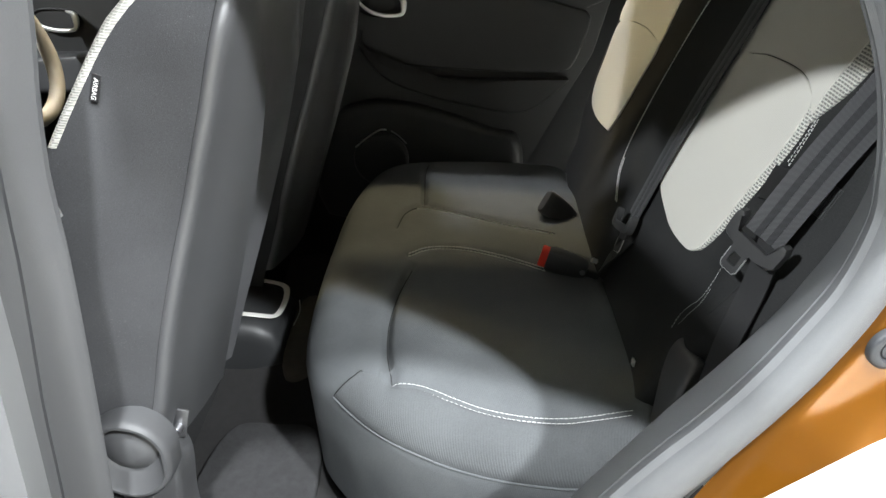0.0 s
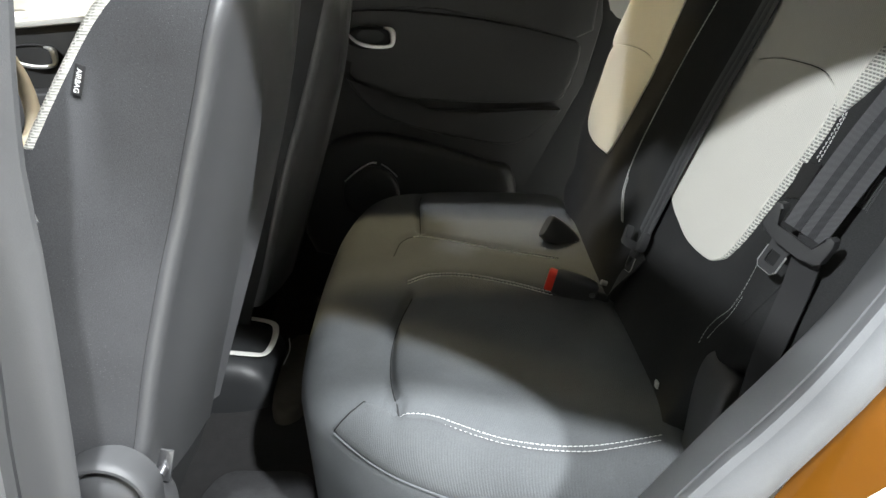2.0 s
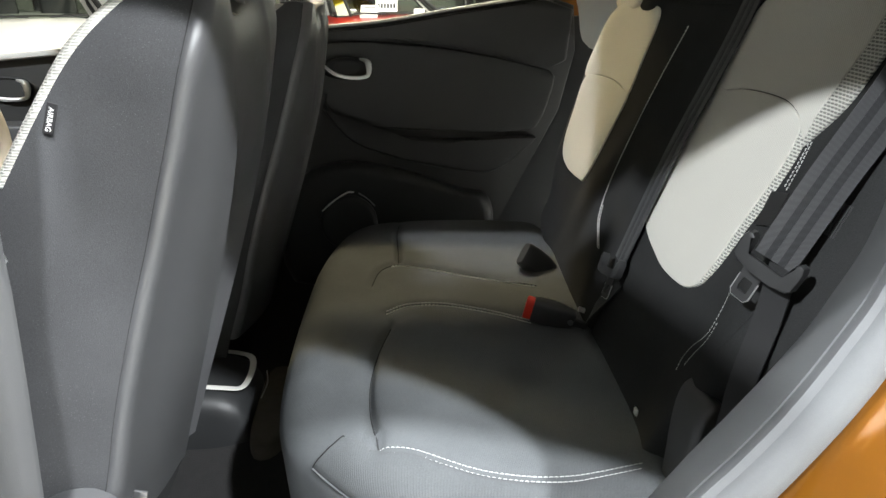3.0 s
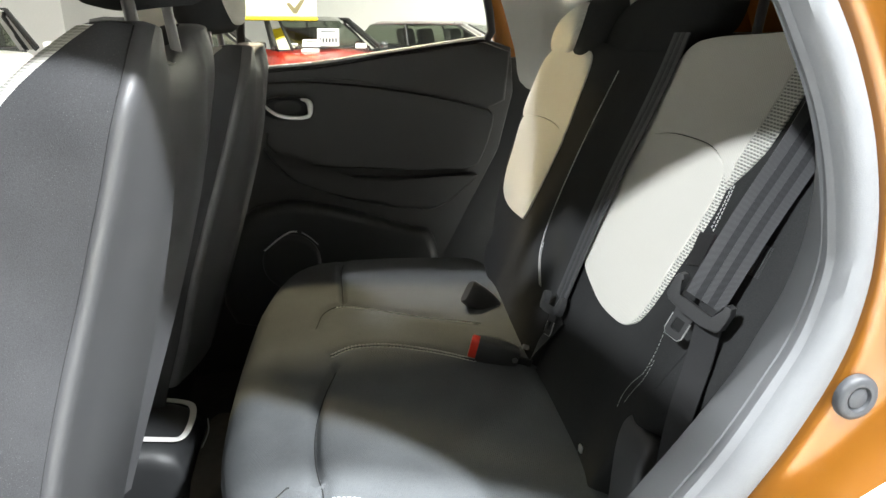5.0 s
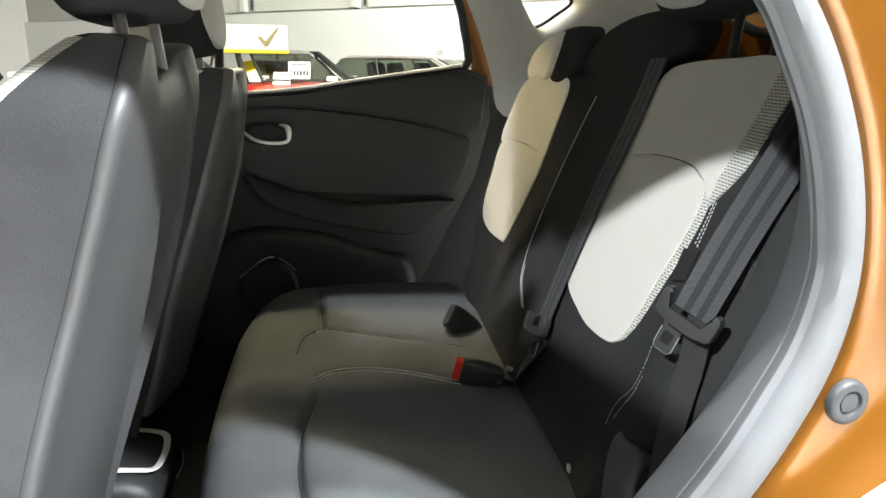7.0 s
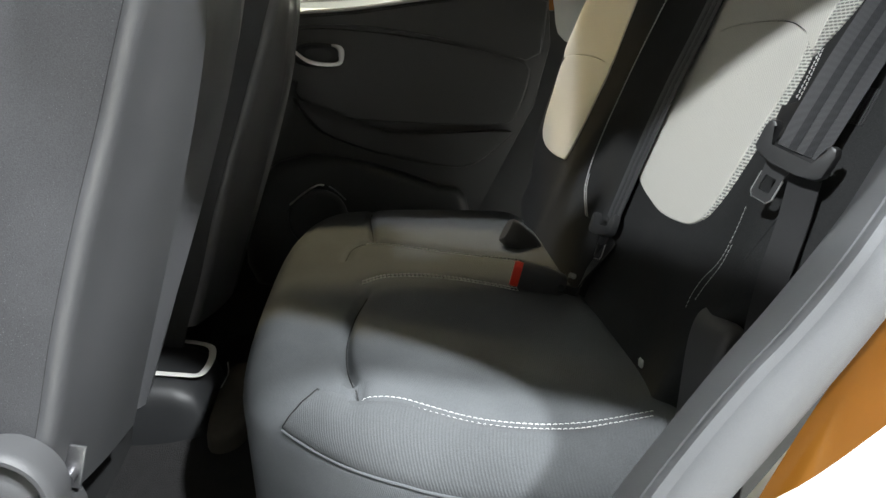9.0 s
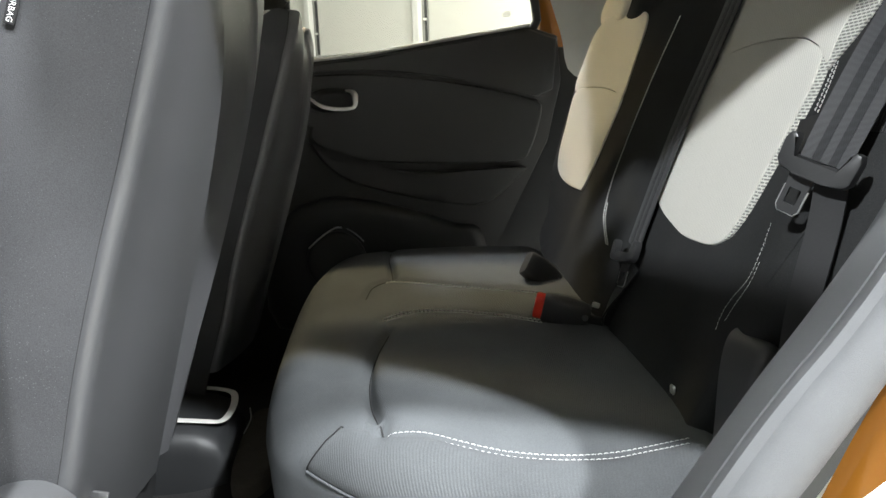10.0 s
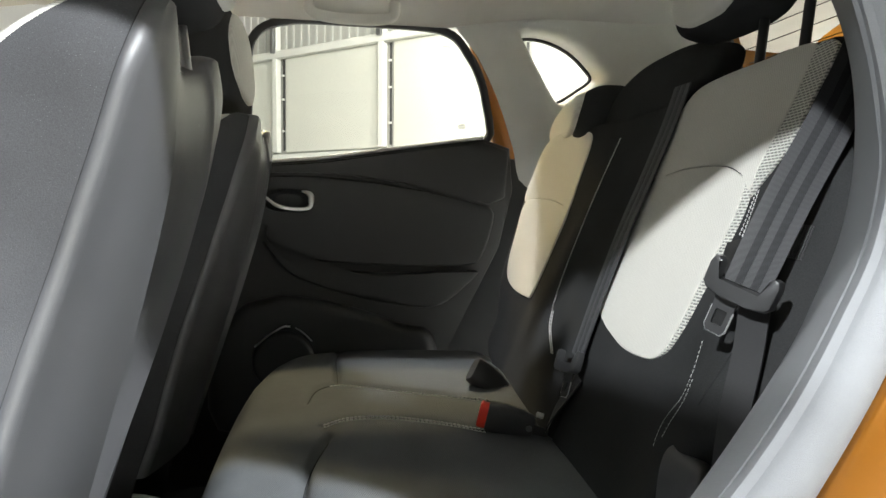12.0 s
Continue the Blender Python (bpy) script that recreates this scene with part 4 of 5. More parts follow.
CRS = curve([(-0.104, -0.338, 0), (-0.125, -0.330, 0), (-0.142, -0.328, 0), (-0.16, -0.330, 0)], 5)
GROOVES = [(dist_to(CR1), 0.012, 0.006), (dist_to(CR1), 0.006, 0.02), (dist_to(STA), 0.004, 0.009), (dist_to(STB), 0.004, 0.009), (dist_to(CR2), 0.011, 0.006), (dist_to(STF), 0.004, 0.009), (dist_to(CRS), 0.003, 0.004)]


def Zg(x, y):
    z = Zc(x, y)
    for d, deep, wide in GROOVES:
        r = d(x, y) / wide
        if r < 3:
            z -= deep * math.exp(-r * r)
    return z


CUSH = [(-0.262, -0.12), (-0.248, -0.225), (-0.190, -0.312), (-0.134, -0.370), (-0.076, -0.410), (0.008, -0.446), (0.102, -0.465), (0.20, -0.468), (0.275, -0.44), (0.30, -0.30), (0.30, 0.0), (0.30, 0.30),
        (0.285, 0.47), (0.20, 0.50), (0.05, 0.51), (-0.08, 0.505), (-0.155, 0.48), (-0.205, 0.40), (-0.240, 0.25), (-0.258, 0.06)]
cush = thing("rear_seat_cushion", "charcoal cloth rear bench cushion with white double stitching", "car seat")
cpts = [(p.x, p.y) for p in curve([(a, b, 0) for a, b in CUSH], 13, True)]
bm = bmesh.new()
pillow(bm, cpts, lambda u, v, h: Vector((u, v, h)), 0.075, Zg, 0.16, 84, centre=(0.02, 0.02), inset=0.012, low=0.36)
bm.normal_update()
bmesh.ops.recalc_face_normals(bm, faces=bm.faces)
cover_tree = BVHTree.FromBMesh(bm)
part("cushion_cover", bm, CLOTH, cush)
up = lambda p: Vector((0, 0, 1))


def on_cushion(path, off=0.0, lift=0.0):
    """The path laid on the cover from above."""
    return [cover_tree.ray_cast(Vector((p.x, p.y + off, 1.0)), Vector((0, 0, -1)))[0] + Vector((0, 0, lift)) for p in path]


for name, run, offs, r in (("front_stitching", STF, (-0.0042, 0.0042), 0.0005), ("middle_stitching", STA, (-0.0048, 0.0042), 0.0011), ("far_stitching", STB[14:], (-0.0045,), 0.0012)):
    bm = bmesh.new()
    for off in offs:
        stitches(bm, on_cushion(run, off), up, 0.0068, 0.0048, r, 0.0005)
    part(name, bm, THREAD, cush, "white double stitching" if len(offs) == 2 else "")
# the front band: a raised strip of coarser cloth with a piped lower edge, sewn on along the stitching
BAND_TOP = [(-0.152, -0.306, 0.640), (-0.128, -0.322, 0.645), (-0.104, -0.343, 0.65), (-0.061, -0.356, 0.65), (-0.018, -0.372, 0.645), (0.035, -0.390, 0.64), (0.094, -0.400, 0.635), (0.150, -0.399, 0.63), (0.235, -0.382, 0.63)]
BAND_LOW = [(-0.196, -0.302, 0.583), (-0.162, -0.340, 0.582), (-0.128, -0.373, 0.580), (-0.085, -0.404, 0.578), (-0.035, -0.430, 0.575), (0.02, -0.449, 0.572), (0.08, -0.461, 0.570), (0.14, -0.467, 0.569), (0.235, -0.459, 0.568)]
rows = []
for a, b in zip(curve(BAND_TOP, 7), curve(BAND_LOW, 7)):
    row = []
    for k in (0.0, 0.03, 0.12, 0.25, 0.4, 0.55, 0.7, 0.84, 0.95, 1.0):
        spot, normal, _, _ = cover_tree.find_nearest(a.lerp(b, k) + Vector((-0.3, -1, 1)).normalized() * 0.012 * math.sin(math.pi * k))
        row.append(spot + normal * (0.004 * math.sin(math.pi * k) ** 0.7 + 0.0006 if 0 < k < 1 else -0.001))
    rows.append(row)
bm = bmesh.new()
skin(bm, rows)
part("front_band", bm, BAND, cush, "coarser charcoal weave")
bm = bmesh.new()
tube(bm, [r[-1] + Vector((0, -0.0008, 0)) for r in rows], 0.0021, 8)
part("piping", bm, CLOTH, cush)
bm = bmesh.new()
tube(bm, [p + Vector((0, 0, 0.0015)) for p in rows[0]], 0.0009, 6)
part("seam", bm, CLOTH_BACK, cush)
# Thin dark tubes in creases and seams colour in the shade the mesh misses.
for run in (CR1, CR2, STA, STB):
    bm = bmesh.new()
    tube(bm, on_cushion(run), 0.0011, 5)
    part("seam", bm, CLOTH_BACK, cush)


def Bx(y, z):
    return 0.263 + 0.40 * (z - 0.66)


def bulge_near(y, z):
    return 0.02 * math.exp(-((y + 0.42) / 0.07) ** 2) + 0.008 * math.exp(-((z - 0.85) / 0.12) ** 2)


def bulge_far(y, z):
    return 0.032 * max(0.0, (y - 0.25) / 0.14) ** 1.5 * (1 if y < 0.39 else max(0.0, 1 - ((y - 0.39) / 0.1) ** 2)) + 0.004


BN = lambda u, v, h: Vector((Bx(u, v) - h * 0.93, u, v + h * 0.37))
near_back = thing("bench_seatback", "rear seat backrest with ivory panels and black cloth bolster", "car seat", group="rear backrests")
near_out = [(-0.058, 0.60), (-0.058, 0.8), (-0.056, 1.0), (-0.056, 1.15), (-0.066, 1.185), (-0.1, 1.197), (-0.2, 1.205), (-0.3, 1.208), (-0.36, 1.200), (-0.40, 1.172), (-0.425, 1.11), (-0.455, 1.06), (-0.492, 1.0), (-0.506, 0.94), (-0.500, 0.87), (-0.47, 0.79), (-0.42, 0.74), (-0.39, 0.70), (-0.36, 0.62), (-0.34, 0.56), (-0.2, 0.55), (-0.1, 0.56)]
bm = bmesh.new()
pillow(bm, [(p.x, p.y) for p in curve([(a, b, 0) for a, b in near_out], 6, True)], BN, 0.022, bulge_near, 0.10, 20, centre=(-0.25, 0.9))
part("back_cover", bm, CLOTH_BACK, near_back)


def panel(name, outline, bulge, mat, parent, lift=0.003, r=0.002, centre=None, n=4, rings=8):
    bm = bmesh.new()
    pillow(bm, [(p.x, p.y) for p in curve([(a, b, 0) for a, b in outline], n, True)], BN, r, lambda u, v: bulge(u, v) + lift, 0.004, rings, centre)
    return part(name, bm, mat, parent)


GUP = [(-0.066, 1.046), (-0.064, 1.10), (-0.066, 1.155), (-0.085, 1.180), (-0.115, 1.189), (-0.165, 1.194), (-0.243, 1.197), (-0.30, 1.199), (-0.338, 1.188), (-0.336, 1.15), (-0.333, 1.12), (-0.322, 1.08), (-0.316, 1.05), (-0.318, 1.022), (-0.300, 1.034), (-0.282, 1.0455), (-0.237, 1.0585), (-0.153, 1.0595), (-0.10, 1.052)]
GME = [(-0.3395, 1.187), (-0.365, 1.187), (-0.385, 1.177), (-0.394, 1.164), (-0.391, 1.147), (-0.384, 1.124), (-0.378, 1.10), (-0.369, 1.07), (-0.354, 1.049), (-0.334, 1.027), (-0.3205, 1.013), (-0.3195, 1.024), (-0.3175, 1.05), (-0.3235, 1.08), (-0.3345, 1.12), (-0.3375, 1.15)]
GLO = [(-0.068, 1.0452), (-0.10, 1.0512), (-0.153, 1.0584), (-0.237, 1.0572), (-0.282, 1.0442), (-0.3015, 1.0322), (-0.308, 1.0), (-0.306, 0.964), (-0.300, 0.917), (-0.295, 0.866), (-0.283, 0.828), (-0.262, 0.811), (-0.225, 0.8065), (-0.18, 0.808), (-0.140, 0.817), (-0.10, 0.829), (-0.073, 0.845), (-0.062, 0.88), (-0.064, 0.95)]
LOW_RIM = [(-0.3035, 1.0285), (-0.3095, 1.0), (-0.3075, 0.964), (-0.3015, 0.917), (-0.2965, 0.866), (-0.286, 0.832), (-0.275, 0.818)]
tagged(panel("upper_panel", GUP, bulge_near, IVORY, near_back, centre=(-0.2, 1.12)), "ivory cloth panel")
tagged(panel("mesh_edge", GME, bulge_near, MESH, near_back, r=0.002, centre=(-0.355, 1.10)), "ivory open-mesh edge")
panel("lower_panel", GLO, bulge_near, IVORY, near_back, lift=0.0035, r=0.002, centre=(-0.18, 0.92))
bm = bmesh.new()
rows = []
rim = curve([(a, b, 0) for a, b in LOW_RIM], 6)
for i, p in enumerate(rim):
    t = (rim[min(i + 1, len(rim) - 1)] - rim[max(i - 1, 0)]).normalized()
    out = Vector((t.y, -t.x))
    wide = 0.0155 * min(1.0, (len(rim) - 1 - i) / 20 + 0.04)
    rows.append([BN(p.x + out.x * k * wide, p.y + out.y * k * wide, bulge_near(p.x, p.y) + h) for k, h in ((0, -0.001), (0.02, 0.0025), (0.5, 0.0032), (0.9, 0.0024), (1.0, -0.001))])
skin(bm, rows)
part("mesh_edge", bm, MESH, near_back, "fine ivory mesh edge")


def on_back(path, bulge, extra=0.0):
    return [BN(p[0], p[1], bulge(p[0], p[1]) + extra) for p in path]


NB = Vector((-0.93, 0, 0.37))
for name, run in (("upper_stitching", ((-0.330, 1.030, 0), (-0.334, 1.0, 0), (-0.337, 0.965, 0))), ("upper_stitching", ((-0.336, 1.022, 0), (-0.341, 0.995, 0), (-0.345, 0.965, 0))),
                  ("lower_stitching", ((-0.360, 0.85, 0), (-0.365, 0.82, 0), (-0.360, 0.79, 0), (-0.340, 0.766, 0), (-0.330, 0.745, 0), (-0.330, 0.722, 0))),
                  ("lower_stitching", ((-0.372, 0.81, 0), (-0.368, 0.786, 0), (-0.352, 0.76, 0), (-0.342, 0.738, 0)))):
    bm = bmesh.new()
    stitches(bm, on_back(curve(run, 5), bulge_near, 0.0006), lambda p: NB, 0.0056, 0.0036, 0.0006 if name[0] == "u" else 0.00028)
    part(name, bm, THREAD, near_back)
# pressed seam of the bolster, elastic tab and ribbed patch beside the belt
bm = bmesh.new()
tube(bm, on_back(curve([(-0.425, 1.09, 0), (-0.432, 1.02, 0), (-0.436, 0.94, 0), (-0.430, 0.86, 0), (-0.405, 0.79, 0)], 8), bulge_near, 0.0004), 0.0012, 6)
part("seam", bm, CLOTH_BACK, near_back)
for k in range(7):
    bm = bmesh.new()
    y = -0.442 - 0.0028 * k
    tube(bm, on_back([(y + 0.0005, 0.980), (y, 0.964), (y - 0.001, 0.947)], bulge_near, 0.0012), 0.0009, 6)
    part("rib", bm, WEB, near_back, "grey elastic rib")

far_back = thing("bench_seatback", "rear seat backrest with ivory panel and black centre section", "car seat", group="rear backrests")
far_out = [(-0.048, 0.60), (-0.048, 0.8), (-0.046, 1.0), (-0.046, 1.14), (-0.03, 1.175), (0.02, 1.182), (0.2, 1.182), (0.33, 1.178), (0.41, 1.155), (0.462, 1.10), (0.468, 1.05), (0.44, 0.98), (0.425, 0.9), (0.405, 0.82), (0.37, 0.75), (0.36, 0.69), (0.28, 0.645), (0.2, 0.61), (0.05, 0.58)]
bm = bmesh.new()
pillow(bm, [(p.x, p.y) for p in curve([(a, b, 0) for a, b in far_out], 6, True)], BN, 0.022, bulge_far, 0.10, 20, centre=(0.2, 0.9))
part("back_cover", bm, CLOTH_BACK, far_back)
BUP = [(0.240, 0.998), (0.248, 1.06), (0.262, 1.14), (0.30, 1.160), (0.395, 1.152), (0.446, 1.10), (0.450, 1.05), (0.420, 1.002), (0.37, 1.0125), (0.32, 1.0135), (0.28, 1.008)]
BLO = [(0.238, 0.995), (0.28, 1.007), (0.32, 1.0126), (0.37, 1.0112), (0.415, 0.997), (0.402, 0.93), (0.390, 0.875), (0.37, 0.84), (0.33, 0.822), (0.275, 0.818), (0.256, 0.825), (0.246, 0.88), (0.240, 0.94)]
panel("upper_panel", BUP, bulge_far, IVORY, far_back, centre=(0.33, 1.08))
panel("lower_panel", BLO, bulge_far, IVORY, far_back, lift=0.0035, centre=(0.32, 0.92))
bm = bmesh.new()
CST = curve([(0.05, 0.752, 0), (0.09, 0.778, 0), (0.112, 0.80, 0), (0.130, 0.85, 0), (0.136, 0.93, 0), (0.133, 1.03, 0), (0.120, 1.13, 0)], 8)
stitches(bm, on_back(CST, bulge_far, 0.0016), lambda p: NB, 0.0066, 0.005, 0.0009)
stitches(bm, on_back([(p.x - 0.008, p.y) for p in CST[:20]], bulge_far, 0.0016), lambda p: NB, 0.0066, 0.005, 0.0008)
part("centre_stitching", bm, THREAD, far_back)


def headrest(name, label, place, size, front, posts=(), lean=12, group="rear headrests", back=0.0, face=0.86):
    """A padded headrest facing -x (turn 180) or +x, with its face cloth and its posts."""
    w, h, d = size
    hr = thing(name, label, "headrest", place, group=group)
    M = Matrix.Translation(place) @ Matrix.Rotation(radians(lean), 4, "Y")
    rows = []
    for i in range(17):
        a = -math.pi / 2 + math.pi * i / 16
        z = h / 2 * math.copysign(abs(math.sin(a)) ** 0.75, math.sin(a))
        k = max(0.02, abs(math.cos(a)) ** 0.35)
        row = []
        for q in oval(d * (0.75 + 0.25 * k), w * (0.86 + 0.14 * k), 3.2, 40):
            row.append(M @ Vector((q[0] * k, q[1] * k if k < 0.3 else q[1] * (0.7 + 0.3 * k), z + 0.12 * h * (abs(q[1]) / w) ** 2)))
        rows.append(row)
    bm = bmesh.new()
    skin(bm, rows, True, True)
    under(hr, part("pad", bm, CLOTH_BACK))
    if front:
        bm = bmesh.new()
        s = -1 if front == "x-" else 1
        fo = oval(w * 0.9, h * face, 3.0, 40)
        pillow(bm, fo, lambda u, v, hh: M @ Vector((s * (d / 2 * (1 - 0.55 * (abs(u) / (w / 2)) ** 3.2 - 0.35 * (abs(v) / (h / 2)) ** 3.5) + hh), u, v)), 0.005, lambda u, v: 0.008, 0.008, 10)
        under(hr, part("face_cloth", bm, IVORY, None, "ivory cloth face"))
    for y, foot in posts:
        bm = bmesh.new()
        tube(bm, [M @ Vector((back * 0.5, y, -h * 0.3)), M @ Vector((back, y, -h / 2 - foot))], 0.0065, 12)
        under(hr, part("post", bm, STEEL if name.startswith("front") else RUBBER))
    return hr




def low_headrest(label, outline, centre, x, face=None):
    """A headrest pushed down onto its backrest: a soft pad with a rounded rim, and an ivory face where it has one."""
    hr = thing("rear_headrest", label, "headrest", (x + 0.04, centre[0], min(v for _, v in outline)), group="rear headrests")
    pts = [(p.x, p.y) for p in curve([(a, b, 0) for a, b in outline], 6, True)]
    dome = lambda u, v: 0.020 - 0.5 * (u - centre[0]) ** 2 - 0.8 * (v - centre[1]) ** 2
    P = lambda u, v, h: Vector((x - h + 0.32 * (v - 1.16), u, v))
    bm = bmesh.new()
    pillow(bm, pts, P, 0.030, dome, 0.03, 14, centre)
    under(hr, part("pad", bm, CLOTH_BACK))
    if face:
        bm = bmesh.new()
        pillow(bm, [(p.x, p.y) for p in curve([(a, b, 0) for a, b in face], 6, True)], P, 0.016, lambda u, v: dome(u, v) + 0.010, 0.02, 10)
        under(hr, part("face_cloth", bm, IVORY, None, "ivory cloth face"))
    bm = bmesh.new()
    tube(bm, [P(centre[0], centre[1], -0.03), P(centre[0], centre[1] - 0.14, -0.04)], 0.006, 10)
    under(hr, part("post", bm, RUBBER))
    return hr


low_headrest("black and ivory rear headrest pushed down on its seat", [(0.29, 1.150), (0.36, 1.140), (0.46, 1.142), (0.505, 1.165), (0.512, 1.200), (0.485, 1.235), (0.42, 1.262), (0.33, 1.268), (0.285, 1.250), (0.275, 1.19)], (0.39, 1.20), 0.455,
             [(0.345, 1.158), (0.40, 1.150), (0.46, 1.153), (0.492, 1.172), (0.498, 1.200), (0.472, 1.230), (0.41, 1.252), (0.35, 1.254), (0.335, 1.20)])
low_headrest("low black cloth centre headrest between the outer ones", [(0.285, 1.155), (0.295, 1.195), (0.25, 1.240), (0.15, 1.272), (0.05, 1.280), (-0.03, 1.274), (-0.078, 1.25), (-0.082, 1.21), (-0.062, 1.190), (-0.03, 1.160), (0.10, 1.150)], (0.07, 1.215), 0.475)
headrest("rear_headrest", "black and ivory rear headrest raised on dark posts", (0.49, -0.158, 1.348), (0.22, 0.19, 0.11), "x-", ((-0.140, 0.11), (-0.056, 0.11)), back=0.03, face=0.97)

box("wheel_arch_trim", (0.95, 0.02, 0.95), Matrix.Translation((0.58, 0.70, 0.66)), BLACK, body, 0.005)
# ---- belts and buckles ----
def webbing(bm, path, width, across, thick=0.0013):
    """A strap along a path; across: its broad direction at each place."""
    rows = []
    for p, a in zip(path, across):
        a = a.normalized()
        rows.append((p, a))
    pts = [Vector(p) for p, _ in rows]
    out = []
    for i, (p, a) in enumerate(rows):
        t = (pts[min(i + 1, len(pts) - 1)] - pts[max(i - 1, 0)]).normalized()
        n = t.cross(a).normalized()
        w = width / 2
        out.append([p + a * w + n * thick, p - a * w + n * thick, p - a * w - n * thick, p + a * w - n * thick])
    skin(bm, out, True, True)


def strap(parent, name, path, width, across, ribs=True):
    n = len(path)
    acr = [across[0].lerp(across[-1], i / (n - 1)) if len(across) == 2 else across[i] for i in range(n)]
    bm = bmesh.new()
    webbing(bm, path, width, acr)
    web = part(name, bm, WEB, parent)
    if ribs:
        for k in (-0.16, 0.19):
            bm = bmesh.new()
            q = []
            for i, p in enumerate(path):
                t = (Vector(path[min(i + 1, n - 1)]) - Vector(path[max(i - 1, 0)])).normalized()
                a = acr[i].normalized()
                q.append(Vector(p) + a * (k * width))
            webbing(bm, q, width * 0.17, acr, 0.0018)
            part("rib", bm, WEBLINE, web)
    return web


def tongue(parent, M, k=1.0, aside=0.0):
    """Latch plate: black plastic slot bar on top, steel blade with its window below. In its own x (across) and z (down: minus)."""
    P = lambda u, v, h: M @ Vector((u * k, h * k, v * k))
    bm = bmesh.new()
    outer = [(-0.034, 0.0), (-0.0345, 0.020), (-0.032, 0.0265), (-0.027, 0.0275), (-0.0232, 0.0235), (-0.0222, 0.0045), (0.0222, 0.0045), (0.0232, 0.0235), (0.027, 0.0275), (0.032, 0.0265), (0.0345, 0.020), (0.034, 0.0), (0.029, -0.0055), (0.014, -0.0075), (-0.014, -0.0075), (-0.029, -0.0055)]
    plate(bm, outer, lambda u, v, h: P(u, v, -0.005 - h), 0.0115, 0.0028)
    part("slot_bar", bm, BLACKM, parent)
    bm = bmesh.new()
    o = [(-0.0125, -0.005), (-0.0105, -0.020), (-0.0105, -0.040), (-0.0075, -0.0445), (0.0075, -0.0445), (0.0105, -0.040), (0.0105, -0.020), (0.0125, -0.005)]
    i = [(-0.0052, -0.021), (-0.0058, -0.023), (-0.0058, -0.034), (-0.0048, -0.036), (0.0048, -0.036), (0.0058, -0.034), (0.0058, -0.023), (0.0052, -0.021)]
    frame_plate(bm, o, i, lambda u, v, h: P(u + aside, v, -h - 0.001), 0.0026)
    part("blade", bm, BLACKM, parent, "black-coated latch blade")
    bm = bmesh.new()
    rim = [(u * 1.04 + aside, v) for u, v in o[1:7]]
    sweep(bm, [P(u, v, -0.0025) for u, v in rim], disc(0.0011 * k, 6), (0, 1, 0.2))
    part("blade_rim", bm, CHROME, parent)


BLACKM = material("satin_black_plastic", (0.05, 0.05, 0.051), 0.35, var=0.1, scale=20, fine=900, bump=0.25, dist=0.0004)


def facing(at, xaxis, down):
    """Own x along xaxis, own -z along down, own -y to the viewer."""
    x = Vector(xaxis).normalized()
    z = -(Vector(down) - x * Vector(down).dot(x)).normalized()
    y = z.cross(x).normalized()
    return Matrix.Translation(at) @ Matrix((x, y, z)).transposed().to_4x4()


# centre belt: down the joint between the two backrests
cb = thing("centre_seat_belt", "black centre seat belt hanging down the backrest joint", "seat belt", group="rear seat belts")
cpath = curve([BN(-0.050, 1.195, 0.009), BN(-0.053, 1.13, 0.008), BN(-0.056, 1.05, 0.011), BN(-0.060, 0.97, 0.016), BN(-0.066, 0.87, 0.018), BN(-0.070, 0.768, 0.016)], 5)
strap(cb, "webbing", cpath, 0.047, [Vector((0, 1, 0.0)), Vector((0.1, 0.85, 0.1))])
tongue(cb, facing(BN(-0.073, 0.750, 0.016), (0.12, -0.85, 0.12), (-0.35, 0.12, -0.93)), 0.98)
low = curve([BN(-0.085, 0.745, 0.008), BN(-0.075, 0.72, 0.008), BN(-0.06, 0.68, 0.012), BN(-0.055, 0.655, 0.01)], 4)
slack = strap(cb, "lower_webbing", low, 0.04, [Vector((0.1, 0.6, 0.1)), Vector((0.4, 0.5, 0.2))], False)
slack.data.materials[0] = WEBLINE
bm = bmesh.new()
sweep(bm, [BN(-0.045, 0.668, 0.020), BN(-0.045, 0.668, 0.030)], disc(0.0045, 10), (0, 1, 0))
part("anchor_bolt", bm, CHROME, cb)

# near belt: from the pillar down over the bolster, then loose to its anchor
nb = thing("outer_seat_belt", "black lap and shoulder belt hanging beside the bolster", "seat belt", group="rear seat belts")
A = Vector((0.83, -0.3, -0.46)).normalized()
npath = curve([(0.456, -0.425, 1.175), (0.405, -0.444, 1.10), (0.355, -0.450, 1.02), (0.326, -0.451, 0.965), (0.308, -0.451, 0.928)], 6)
strap(nb, "webbing", npath, 0.043, [Vector((0.8, -0.42, -0.42)), Vector((0.55, -0.74, -0.33))])
tongue(nb, facing((0.304, -0.452, 0.9205), (0.45, -0.82, -0.33), (-0.25, 0.22, -0.9)), 1.02, -0.010)
lpath = curve([(0.315, -0.458, 0.925), (0.306, -0.462, 0.87), (0.288, -0.468, 0.80), (0.278, -0.472, 0.72), (0.268, -0.478, 0.58)], 6)
loose = strap(nb, "lower_webbing", lpath, 0.029, [Vector((0.5, -0.8, -0.1)), Vector((0.4, -0.9, 0.0))], False)
# Same webbing in a blacker material, its shade put into the colour.
loose.data.materials[0] = RUBBER
bm = bmesh.new()
plate(bm, [(-0.319, 0.960), (-0.357, 0.966), (-0.362, 0.928), (-0.328, 0.920)], lambda u, v, h: BN(u, v, bulge_near(u, v) + 0.001 + h), 0.002)
part("belt_guide", bm, RUBBER, nb)

